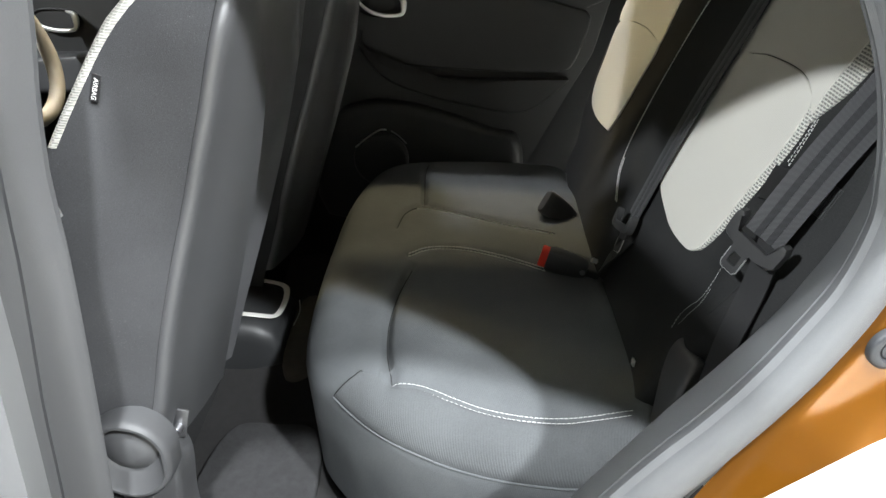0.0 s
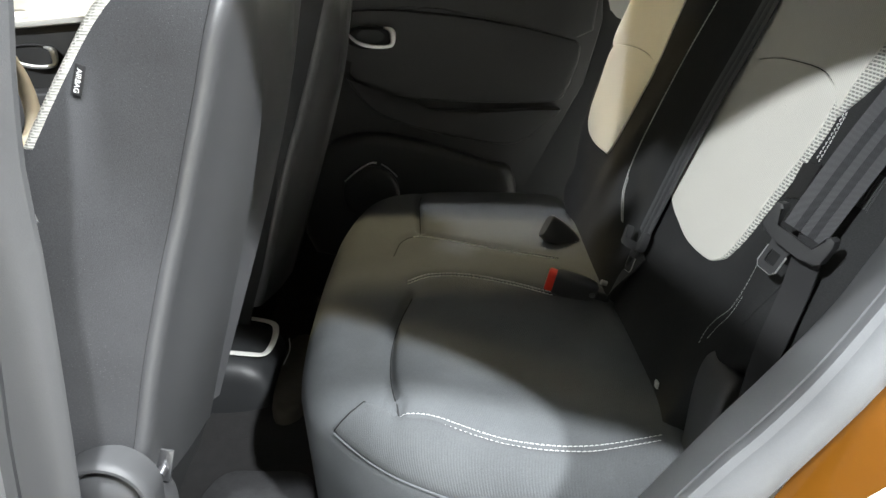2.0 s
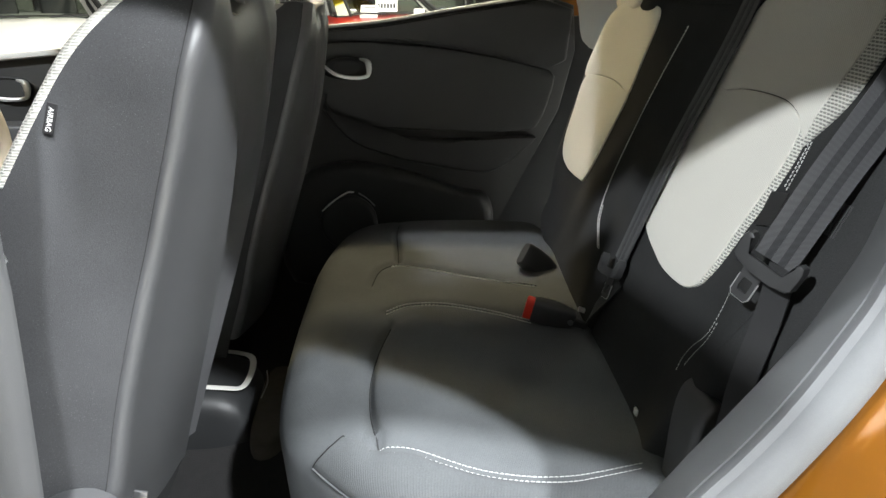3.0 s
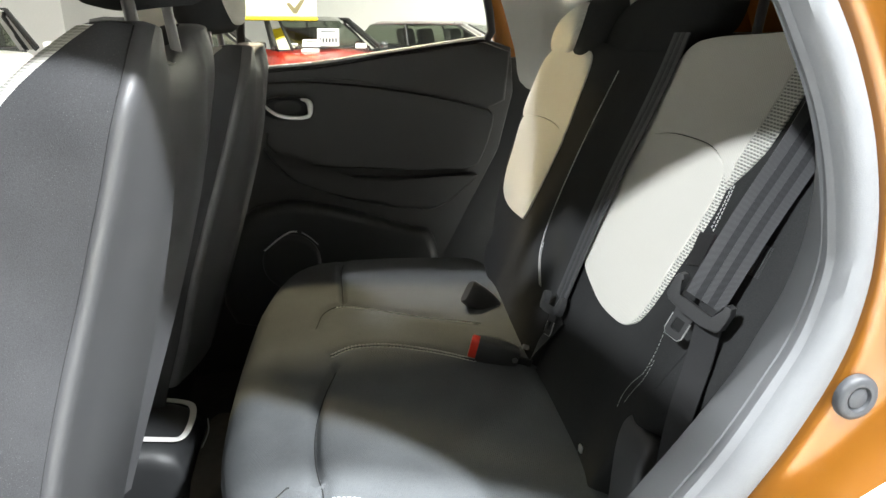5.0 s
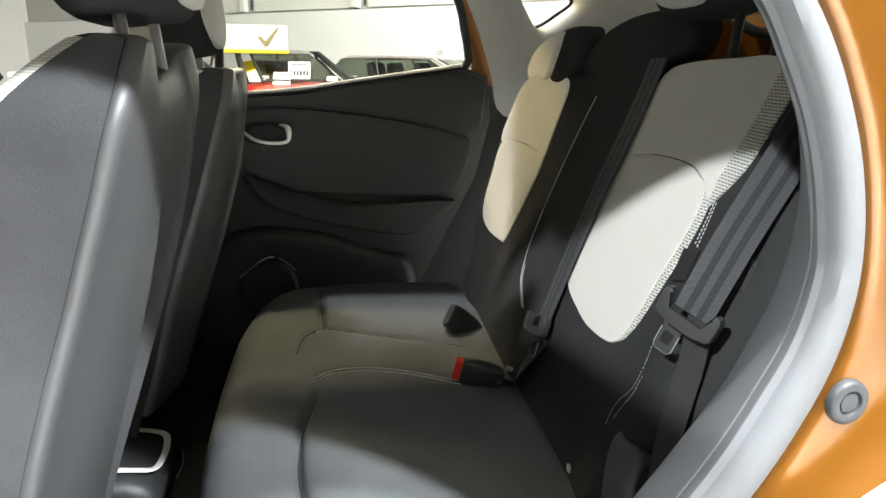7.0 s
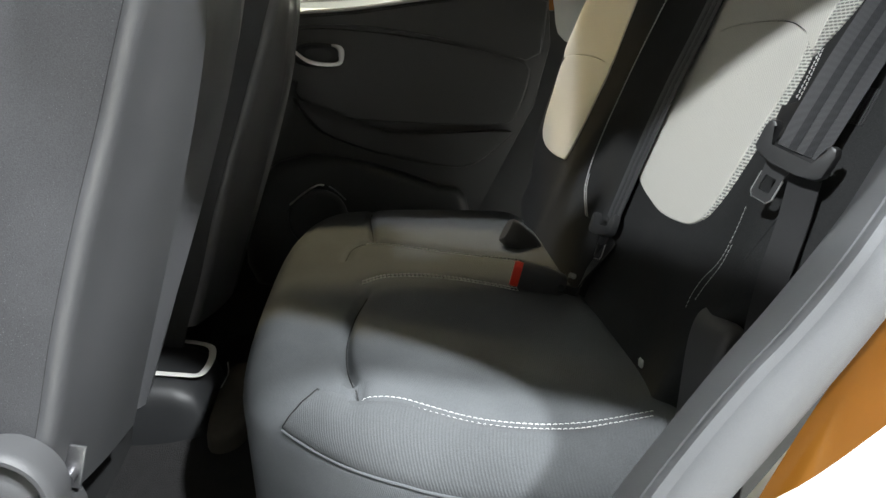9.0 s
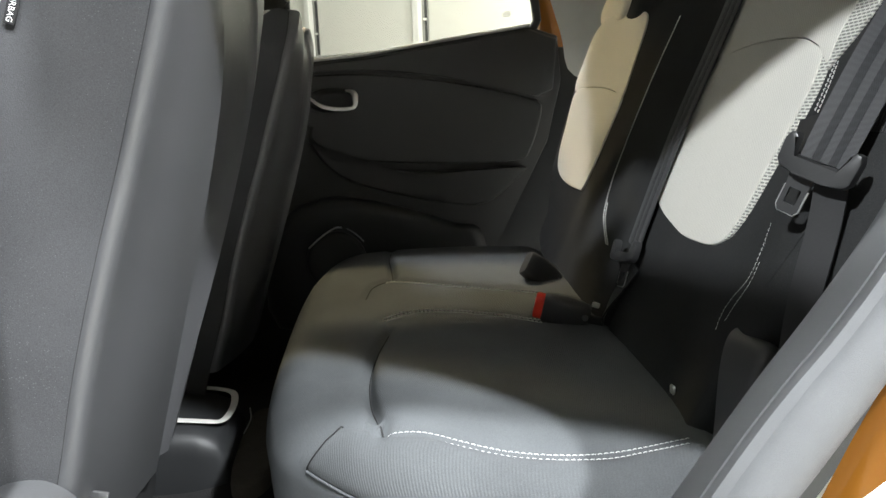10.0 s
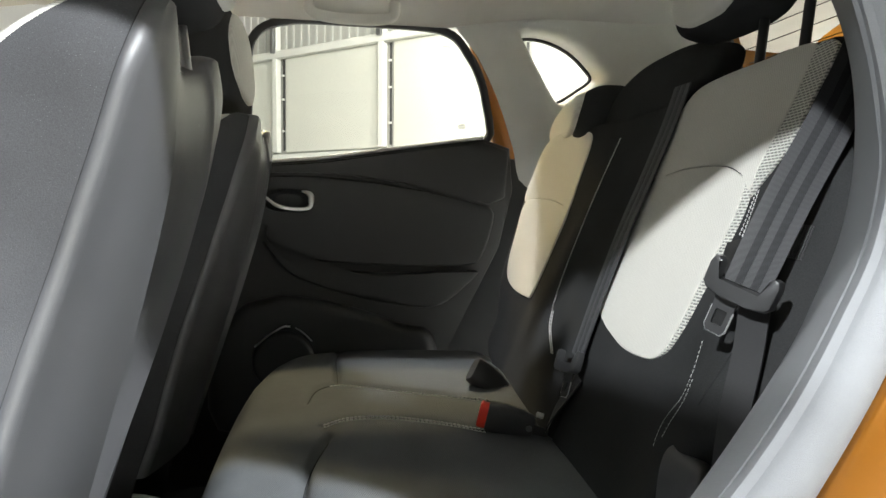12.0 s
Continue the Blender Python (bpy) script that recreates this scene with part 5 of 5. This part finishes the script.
cap = thing("seat_hinge_cover", "black plastic cover over the folding seat hinge", "cover")
bm = bmesh.new()
pillow(bm, [(p.x, p.y) for p in curve([(0.257, 0.56, 0), (0.256, 0.65, 0), (0.259, 0.712, 0), (0.268, 0.742, 0), (0.284, 0.748, 0), (0.298, 0.733, 0), (0.302, 0.67, 0), (0.300, 0.56, 0)], 5, True)], lambda u, v, h: Vector((u, -0.43 - h, v)), 0.014, lambda u, v: 0.02 - 0.25 * (u - 0.25), 0.05, 8)
part("cover_shell", bm, SHELL, cap)


def buckle(label, M, red, k=1.0):
    b = thing("belt_buckle", label, "belt buckle", group="belt buckles")
    bm = bmesh.new()
    rows = []
    for x, w, h in ((0.0, 0.036, 0.019), (0.002, 0.040, 0.022), (0.02, 0.042, 0.025), (0.045, 0.039, 0.024), (0.060, 0.033, 0.020), (0.064, 0.026, 0.014)):
        rows.append([M @ Vector((x * k, q[1] * k, q[0] * k)) for q in oval(w, h, 4, 24)])
    skin(bm, rows, True, True)
    part("housing", bm, BLACKM, b)
    if red:
        bm = bmesh.new()
        rows = [[M @ Vector((x * k, q[1] * k, q[0] * k)) for q in oval(0.035 * s, 0.017 * s, 4, 24)] for x, s in ((0.003, 1.0), (-0.009, 1.04), (-0.0115, 0.92))]
        skin(bm, rows, True, True)
        part("release_button", bm, RED, b, "red release button")
    bm = bmesh.new()
    sweep(bm, [M @ Vector((0.058 * k, -0.0125 * k, 0.002)), M @ Vector((0.058 * k, -0.0095 * k, 0.002))], disc(0.0042 * k, 12), (0, 0, 1))
    part("rivet", bm, STEEL, b)
    bm = bmesh.new()
    rbox(bm, (0.03 * k, 0.006, 0.02), M @ Matrix.Translation((0.07 * k, 0, -0.006)), 0.002, 1)
    part("stalk", bm, RUBBER, b)
    return b


def aim(at, fwd, up):
    x = Vector(fwd).normalized()
    z = (Vector(up) - x * Vector(up).dot(x)).normalized()
    return Matrix.Translation(at) @ Matrix((x, z.cross(x), z)).transposed().to_4x4()


buckle("black belt buckle with a red release button", aim((0.160, -0.034, 0.678), (0.93, -0.28, -0.22), (0.1, -0.15, 1)), True, 1.15)
buckle("black belt buckle lying turned over on the cushion", aim((0.182, 0.165, 0.703), (0.75, 0.05, -0.60), (0.3, 0.5, 0.8)), False, 1.25)
bm = bmesh.new()
rbox(bm, (0.004, 0.010, 0.012), Matrix.Translation((0.252, -0.293, 0.642)), 0.0015, 1)
tagged(part("anchor_tag", bm, CHROME), "small metal anchor tag in the seat crease", "anchor tag")

# ---- front seats ----
def even(table):
    return [(p.x, p.y) for p in curve([(a, b, 0) for a, b in table], 8)]


XS = even([(0.45, -0.475), (0.55, -0.446), (0.649, -0.414), (0.756, -0.385), (0.86, -0.352), (0.945, -0.322), (1.0, -0.304), (1.06, -0.284), (1.115, -0.267), (1.16, -0.250), (1.185, -0.240), (1.21, -0.228)])     # seam of cloth and shell
XR = even([(0.45, -0.42), (0.55, -0.39), (0.65, -0.358), (0.75, -0.325), (0.85, -0.293), (0.95, -0.264), (1.03, -0.245), (1.10, -0.236), (1.16, -0.231), (1.21, -0.230)])      # rear face
XF = even([(0.45, -0.66), (0.6, -0.62), (0.75, -0.567), (0.85, -0.525), (0.947, -0.478), (1.015, -0.436), (1.084, -0.391), (1.14, -0.350), (1.18, -0.310), (1.21, -0.275)])     # cloth and mesh


def front_seat(label, y0, y1, cushion=True):
    """Backrest with moulded rear shell, dusty cloth sides and an ivory mesh front; y0 is its outer side."""
    s = thing("bucket_chair", label, "car seat", group="front seats")
    w, sg = abs(y1 - y0), (1 if y1 > y0 else -1)
    zs = [0.45 + (1.203 - 0.45) * i / 60 for i in range(61)]
    Y = lambda f: y0 + sg * f * w

    def top_in(z):
        """How far the shoulder has rounded off: 0 on the flank, 1 at the crown."""
        return max(0.0, (z - 1.10) / 0.103) ** 2.5

    def dent(f, z):
        f = min(f, 1 - f)
        k = interp([(0.19, 0.0), (0.24, 0.004), (0.29, 0.014), (0.34, 0.027), (0.40, 0.039), (0.5, 0.045)], f)
        return k * max(0.0, min(1.0, (z - 1.02) / 0.183)) ** 1.6

    def shellrow(z):
        t = top_in(z)
        xs, xr = interp(XS, z) - 0.022 * t, interp(XR, z) - 0.003 - 0.012 * t
        g = 0.16 * t                                                            # the seam drifts inwards over the shoulder
        c = interp([(0.55, 0.44), (0.65, 0.40), (0.8, 0.33), (1.0, 0.275), (1.1, 0.25), (1.2, 0.27)], z)       # crease beside the knee recess
        d = 0.012 + 0.022 * max(0.0, min(1.0, (1.0 - z) / 0.25))                # recess depth
        bx, by = xs + 0.020 - 0.004 * t, g + 0.045 * (1 - 0.45 * t)
        half = [(xs - 0.001, g), (xs + 0.0015, g - 0.003), (xs + 0.006, g - 0.003), (xs + 0.0105, g + 0.001), (xs + 0.0145, g + 0.009), (xs + 0.018, g + 0.024 * (1 - 0.4 * t)), (bx, by)]
        for k in (0.2, 0.4, 0.6, 0.8, 0.93):
            half.append((bx + (xr - bx) * k + 0.006 * math.sin(math.pi * k), by + (c - by) * k))
        half += [(xr + 0.001, c), (xr - 0.0015, c + 0.008), (xr - 0.004, c + 0.02), (xr - d * 0.6, c + 0.06), (xr - d, 0.5)]
        row = half + [(x, 1 - f) for x, f in reversed(half[:-1])]
        return [Vector((x, Y(f), z - dent(f, z))) for x, f in row]
    bm = bmesh.new()
    rows = [shellrow(z) for z in zs if z > 0.55]
    for dx, dz in ((0.004, 0.0022), (0.010, 0.0038), (0.018, 0.0045), (0.032, 0.0035)):
        rows.append([Vector((p.x - dx, p.y + (Y(0.5) - p.y) * dx * 1.2, p.z + dz)) for p in shellrow(1.203)])
    skin(bm, rows)
    part("back_shell", bm, SHELL, s, "grey moulded back shell")
    for e in (0, 1):
        f = (lambda a: a) if e == 0 else (lambda a: 1 - a)
        bm = bmesh.new()
        rows = []
        for z in zs:
            xf, t = interp(XF, z), top_in(z)
            xs = interp(XS, z) - 0.022 * t
            rows.append([Vector((xs + (xf - xs) * k, Y(f(0.16 * t * (1 - 0.35 * k) - 0.012 * math.sin(math.pi * k) - (0.03 * k if z < 1.0 else 0.03 * k * (1.2 - z) / 0.2))), z + 0.004 * t * math.sin(math.pi * k))) for k in (0, 0.15, 0.3, 0.5, 0.7, 0.85, 1.0)])
        skin(bm, rows)
        part("side_cloth", bm, CLOTH_SIDE, s, "dusty charcoal side cloth")
        bm = bmesh.new()
        tube(bm, [r[0] + Vector((0.0, 0.0006 * sg if e == 0 else -0.0006 * sg, 0)) for r in rows], 0.0013, 6, (0, 1, 0))
        part("seam", bm, CLOTH_BACK, s)
    for name, lo, hi, mat, lab in (("front_cover", 0.45, 1.015, CLOTH_SIDE, ""), ("mesh_cover", 1.015, 1.203, MESHF, "ivory mesh front cover")):
        bm = bmesh.new()
        rows = []
        for z in [lo + (hi - lo) * i / 24 for i in range(25)]:
            xf = interp(XF, z)
            g = (0.03 if z < 1.0 else 0.03 * (1.2 - z) / 0.2) - 0.104 * top_in(z)
            half = [(xf, -g), (xf - 0.006, -g + 0.002), (xf - 0.012, -g + 0.012), (xf - 0.018, max(0.03, -g + 0.03)), (xf - 0.022, max(0.10, -g + 0.06)), (xf - 0.002, max(0.2, -g + 0.1)), (xf + 0.016, 0.35), (xf + 0.02, 0.5)]
            row = half + [(x, 1 - ff) for x, ff in reversed(half[:-1])]
            rows.append([Vector((x, Y(ff), z - 0.92 * dent(ff, z))) for x, ff in row])
        skin(bm, rows)
        part(name, bm, mat, s, lab)
    for name, f0, f1, mat in (("top_cloth", 0.12, 0.29, CLOTH_SIDE), ("top_mesh", 0.29, 0.62, HONEY), ("top_cloth", 0.62, 0.88, CLOTH_SIDE)):
        bm = bmesh.new()
        rows = []
        for i in range(13):
            f = f0 + (f1 - f0) * i / 12
            low = dent(f, 1.203)
            rows.append([Vector((-0.294 + 0.039 * j / 6, Y(f), 1.204 + 0.003 * math.sin(math.pi * j / 6) - low * (0.86 + 0.14 * (j / 6) ** 2))) for j in range(7)])
        skin(bm, rows)
        part(name, bm, mat, s)
    if cushion:
        bm = bmesh.new()
        pillow(bm, [(p.x, p.y) for p in curve([(-0.48, Y(0.0), 0), (-0.5, Y(-0.05), 0), (-0.75, Y(-0.08), 0), (-0.98, Y(0.0), 0), (-1.02, Y(0.5), 0), (-0.98, Y(1.0), 0), (-0.75, Y(1.08), 0), (-0.5, Y(1.05), 0), (-0.46, Y(0.5), 0)], 5, True)],
               lambda u, v, h: Vector((u, v, h)), 0.05, lambda u, v: 0.60, 0.14, 8)
        part("cushion", bm, CLOTH_BACK, s)
    return s


front_seat("front passenger seat, dusty charcoal sides and grey moulded back", -0.405, 0.035)
driver_seat = front_seat("driver's seat with a grey moulded back shell", 0.60, 0.20)
driver_seat.matrix_world = Matrix.Translation((0.026, 0.0, -0.033))

tag = thing("airbag_tag", "small black airbag tag sewn into a seat's side seam", "tag")
TM = Matrix.Translation((-0.380, -0.418, 1.079)) @ Matrix.Rotation(radians(20), 4, "Y")
bm = bmesh.new()
rbox(bm, (0.0095, 0.0016, 0.029), TM, 0.0006, 1)
under(tag, part("cloth_flag", bm, RUBBER))
txt = bpy.data.curves.new("airbag_text", "FONT")
txt.body, txt.size, txt.align_x, txt.align_y, txt.extrude = "AIRBAG", 0.0066, "CENTER", "CENTER", 0.0002
tob = new("airbag_text", txt)
tob.matrix_world = TM @ Matrix.Translation((0, -0.0012, -0.001)) @ Matrix.Rotation(radians(90), 4, "X") @ Matrix.Rotation(radians(-90), 4, "Z")
dg = bpy.context.evaluated_depsgraph_get()
tme = bpy.data.meshes.new_from_object(tob.evaluated_get(dg))
tme.transform(tob.matrix_world)
bpy.data.objects.remove(tob)
tme.materials.clear()
tme.materials.append(PAPER)
under(tag, new("lettering", tme))

headrest("front_headrest", "black and ivory front headrest raised on steel posts", (-0.275, -0.215, 1.316), (0.30, 0.19, 0.14), "x+", ((-0.085, 0.10), (0.085, 0.12)), -6, "front headrests")
headrest("front_headrest", "black and ivory front headrest on the driver's seat", (-0.30, 0.37, 1.285), (0.25, 0.19, 0.12), "x+", ((-0.07, 0.08), (0.07, 0.08)), -6, "front headrests")

rec = thing("recliner_cover", "grey moulded recliner cover low on a front seat", "cover")
RC = Vector((-0.443, -0.437, 0.606))
arc = [2 * math.pi * k / 48 for k in range(48)]
prof = [(0.0, 0.004), (0.012, 0.0035), (0.024, 0.0), (0.032, -0.006), (0.036, -0.008), (0.040, -0.004), (0.043, 0.004), (0.047, 0.0085), (0.051, 0.0085), (0.0545, 0.005), (0.056, -0.002), (0.056, -0.03)]
bm = bmesh.new()
rows = [[RC + Vector((r * math.cos(a), -h, r * math.sin(a) - (0.02 if math.sin(a) < -0.2 and r > 0.04 else 0.0))) for a in arc] for r, h in prof[1:]]
vs = skin(bm, rows, True)
bm.faces.new(vs[0])
part("round_cap", bm, PILLARG, rec)
bm = bmesh.new()
pillow(bm, [(p.x, p.y) for p in curve([(-0.50, 0.58, 0), (-0.50, 0.45, 0), (-0.51, 0.34, 0), (-0.41, 0.34, 0), (-0.405, 0.45, 0), (-0.398, 0.55, 0), (-0.43, 0.58, 0)], 5, True)], lambda u, v, h: Vector((u, -0.40 - h, v)), 0.012, lambda u, v: 0.015, 0.05, 6)
part("side_shield", bm, PILLARG, rec)
bm = bmesh.new()
rbox(bm, (0.034, 0.004, 0.05), Matrix.Translation((-0.405, -0.372, 0.60)) @ Matrix.Rotation(0.25, 4, "Y"), 0.0015, 2)
part("bracket", bm, STEEL, rec, "dark steel bracket")
bm = bmesh.new()
sweep(bm, [(-0.40, -0.374, 0.592), (-0.40, -0.388, 0.592)], disc(0.007, 12), (0, 0, 1))
part("bolt", bm, STEEL, rec)

# ---- centre console and tunnel ----
con = thing("centre_console", "black centre console ending in a satin trim frame", "console")
bm = bmesh.new()
rows = []
for x, z, k in ((-1.2, 0.55, 1), (-0.8, 0.53, 1), (-0.5, 0.485, 1), (-0.42, 0.475, 1), (-0.385, 0.46, 0.96), (-0.368, 0.43, 0.92), (-0.363, 0.34, 0.9)):
    rows.append([Vector((x, 0.14 + q[0] * k, (z + 0.28) / 2 + q[1] / 0.2 * (z - 0.28))) for q in oval(0.2, 0.2, 5, 28)])
skin(bm, rows, True, True)
part("console_body", bm, BLACK, con)
bm = bmesh.new()
sweep(bm, curve([(-0.46, 0.212, 0.487), (-0.41, 0.210, 0.480), (-0.381, 0.20, 0.474), (-0.373, 0.17, 0.468), (-0.373, 0.12, 0.468), (-0.381, 0.085, 0.472), (-0.41, 0.078, 0.478), (-0.46, 0.076, 0.486)], 5), oval(0.013, 0.003, 4, 12), (0, 0, 1))
part("trim_frame", bm, PILLAR, con, "pale satin trim frame")
bm = bmesh.new()
tube(bm, curve([(-0.35, 0.19, 0.445), (-0.343, 0.15, 0.44), (-0.347, 0.10, 0.438)], 5), 0.0014, 6)
part("trim_line", bm, CHROME, con)
bm = bmesh.new()
rbox(bm, (0.03, 0.004, 0.004), Matrix.Translation((-0.475, 0.47, 0.435)) @ Matrix.Rotation(0.5, 4, "Y"), 0.0015, 1)
tagged(part("rail_clip", bm, CHROME), "thin bright seat rail clip", "clip")

# ---- near middle pillar ----
bp = thing("middle_pillar", "grey moulded middle pillar trim with a dark front belt", "pillar", kind="structure")
bm = bmesh.new()
rows = []
EDGE = even([(0.3, -0.475), (0.4, -0.46), (0.6, -0.436), (0.8, -0.415), (0.95, -0.402), (1.008, -0.400), (1.09, -0.388), (1.17, -0.372), (1.3, -0.355), (1.42, -0.34)])
for z in [1.42 - 0.04 * k for k in range(28)]:
    e = interp(EDGE, z)
    g = max(0.0, min(1.0, (1.02 - z) / 0.25))
    rows.append([Vector((e + dx, -0.50 + dy - g * gy, z)) for dx, dy, gy in ((-0.10, 0.10, 0), (-0.03, 0.03, 0), (-0.005, 0.010, 0), (-0.001, 0.003, 0), (-0.003, -0.001, 0), (-0.012, -0.004, 0.002), (-0.024, -0.008, 0.012), (-0.030, -0.012, 0.018), (-0.034, -0.0155, 0.022), (-0.038, -0.0145, 0.022), (-0.045, -0.018, 0.03), (-0.07, -0.03, 0.045), (-0.12, -0.06, 0.05), (-0.2, -0.10, 0.05))])
skin(bm, rows)
part("pillar_trim", bm, PILLARG, bp)
bm = bmesh.new()
webbing(bm, curve([(-0.42, -0.47, 1.35), (-0.44, -0.465, 1.1), (-0.46, -0.46, 1.0), (-0.495, -0.45, 0.9)], 5), 0.047, [Vector((1, 0.2, 0))] * 16)
part("front_belt", bm, WEB, bp)
bm = bmesh.new()
sweep(bm, curve([(-0.462, -0.462, 0.972), (-0.444, -0.462, 0.974), (-0.431, -0.462, 0.972), (-0.426, -0.462, 0.957)], 5), oval(0.006, 0.012, 3, 10), (0, 1, 0))
part("belt_tongue", bm, CHROME, bp, "bright steel tongue plate")
bm = bmesh.new()
rbox(bm, (0.016, 0.012, 0.03), Matrix.Translation((-0.437, -0.462, 0.940)) @ Matrix.Rotation(0.2, 4, "Y"), 0.005, 3)
part("tongue_grip", bm, BLACKM, bp)

# ---- driver's side in front ----
fd = thing("front_door", "closed driver's door, dark panel with a satin handle", "car door", kind="structure")
bm = bmesh.new()
plate(bm, [(-1.45, 0.22), (-1.45, 1.03), (-1.0, 1.045), (-0.50, 1.085), (-0.475, 0.22)], lambda u, v, h: Vector((u, 0.715 - h, v)), 0.03, 0.008)
part("door_panel", bm, DOORP, fd)
bm = bmesh.new()
sweep(bm, [(-1.45, 0.68, 1.035), (-1.0, 0.68, 1.05), (-0.5, 0.68, 1.09)], oval(0.05, 0.02, 3, 12), (0, 0, 1))
part("sill_strip", bm, PILLAR, fd)
bm = bmesh.new()
pillow(bm, [(p.x, p.y) for p in curve([(-1.3, 0.86, 0), (-1.3, 0.89, 0), (-1.0, 0.895, 0), (-0.85, 0.89, 0), (-0.84, 0.84, 0), (-1.0, 0.80, 0), (-1.25, 0.80, 0)], 4, True)], lambda u, v, h: Vector((u, 0.685 - h, v)), 0.02, lambda u, v: 0.06, 0.04, 6)
part("armrest", bm, SHELL, fd)
inner_handle(fd, -1.01, 0.972, 0.682, 0.98)
bm = bmesh.new()
sweep(bm, [(-0.485, 0.69, 1.06), (-0.48, 0.68, 1.1), (-0.42, 0.66, 1.3), (-0.36, 0.62, 1.5)], oval(0.14, 0.05, 3, 16), (0, 1, 0))
part("pillar_trim", bm, PILLAR, fd)
st = thing("steering_wheel", "ivory leather steering wheel with a dark hub", "steering wheel")
SM = Matrix.Translation((-0.985, 0.35, 0.985)) @ Matrix.Rotation(radians(66), 4, "Y")
bm = bmesh.new()
sweep(bm, [SM @ Vector((0.185 * math.cos(a), 0.185 * math.sin(a), 0)) for a in [2 * math.pi * k / 48 for k in range(48)]], disc(0.017, 12), SM.to_3x3() @ Vector((0, 0, 1)), True)
part("rim", bm, WHEELM, st)
bm = bmesh.new()
rbox(bm, (0.13, 0.15, 0.05), SM, 0.03, 3)
hub = part("hub", bm, BLACK, st)
bm = bmesh.new()
rbox(bm, (0.025, 0.34, 0.015), SM, 0.006, 2)
part("spoke", bm, CHROME, st)
bm = bmesh.new()
rows = []
for y in [-0.6 + 0.1 * k for k in range(14)]:
    rows.append([Vector((x, y, z)) for x, z in ((-1.12, 0.45), (-1.1, 0.75), (-1.12, 0.9), (-1.18, 1.0), (-1.3, 1.03), (-1.7, 1.02))])
skin(bm, rows)
tagged(part("dashboard", bm, DASHM), "black moulded dashboard in front of the seats", "dashboard")
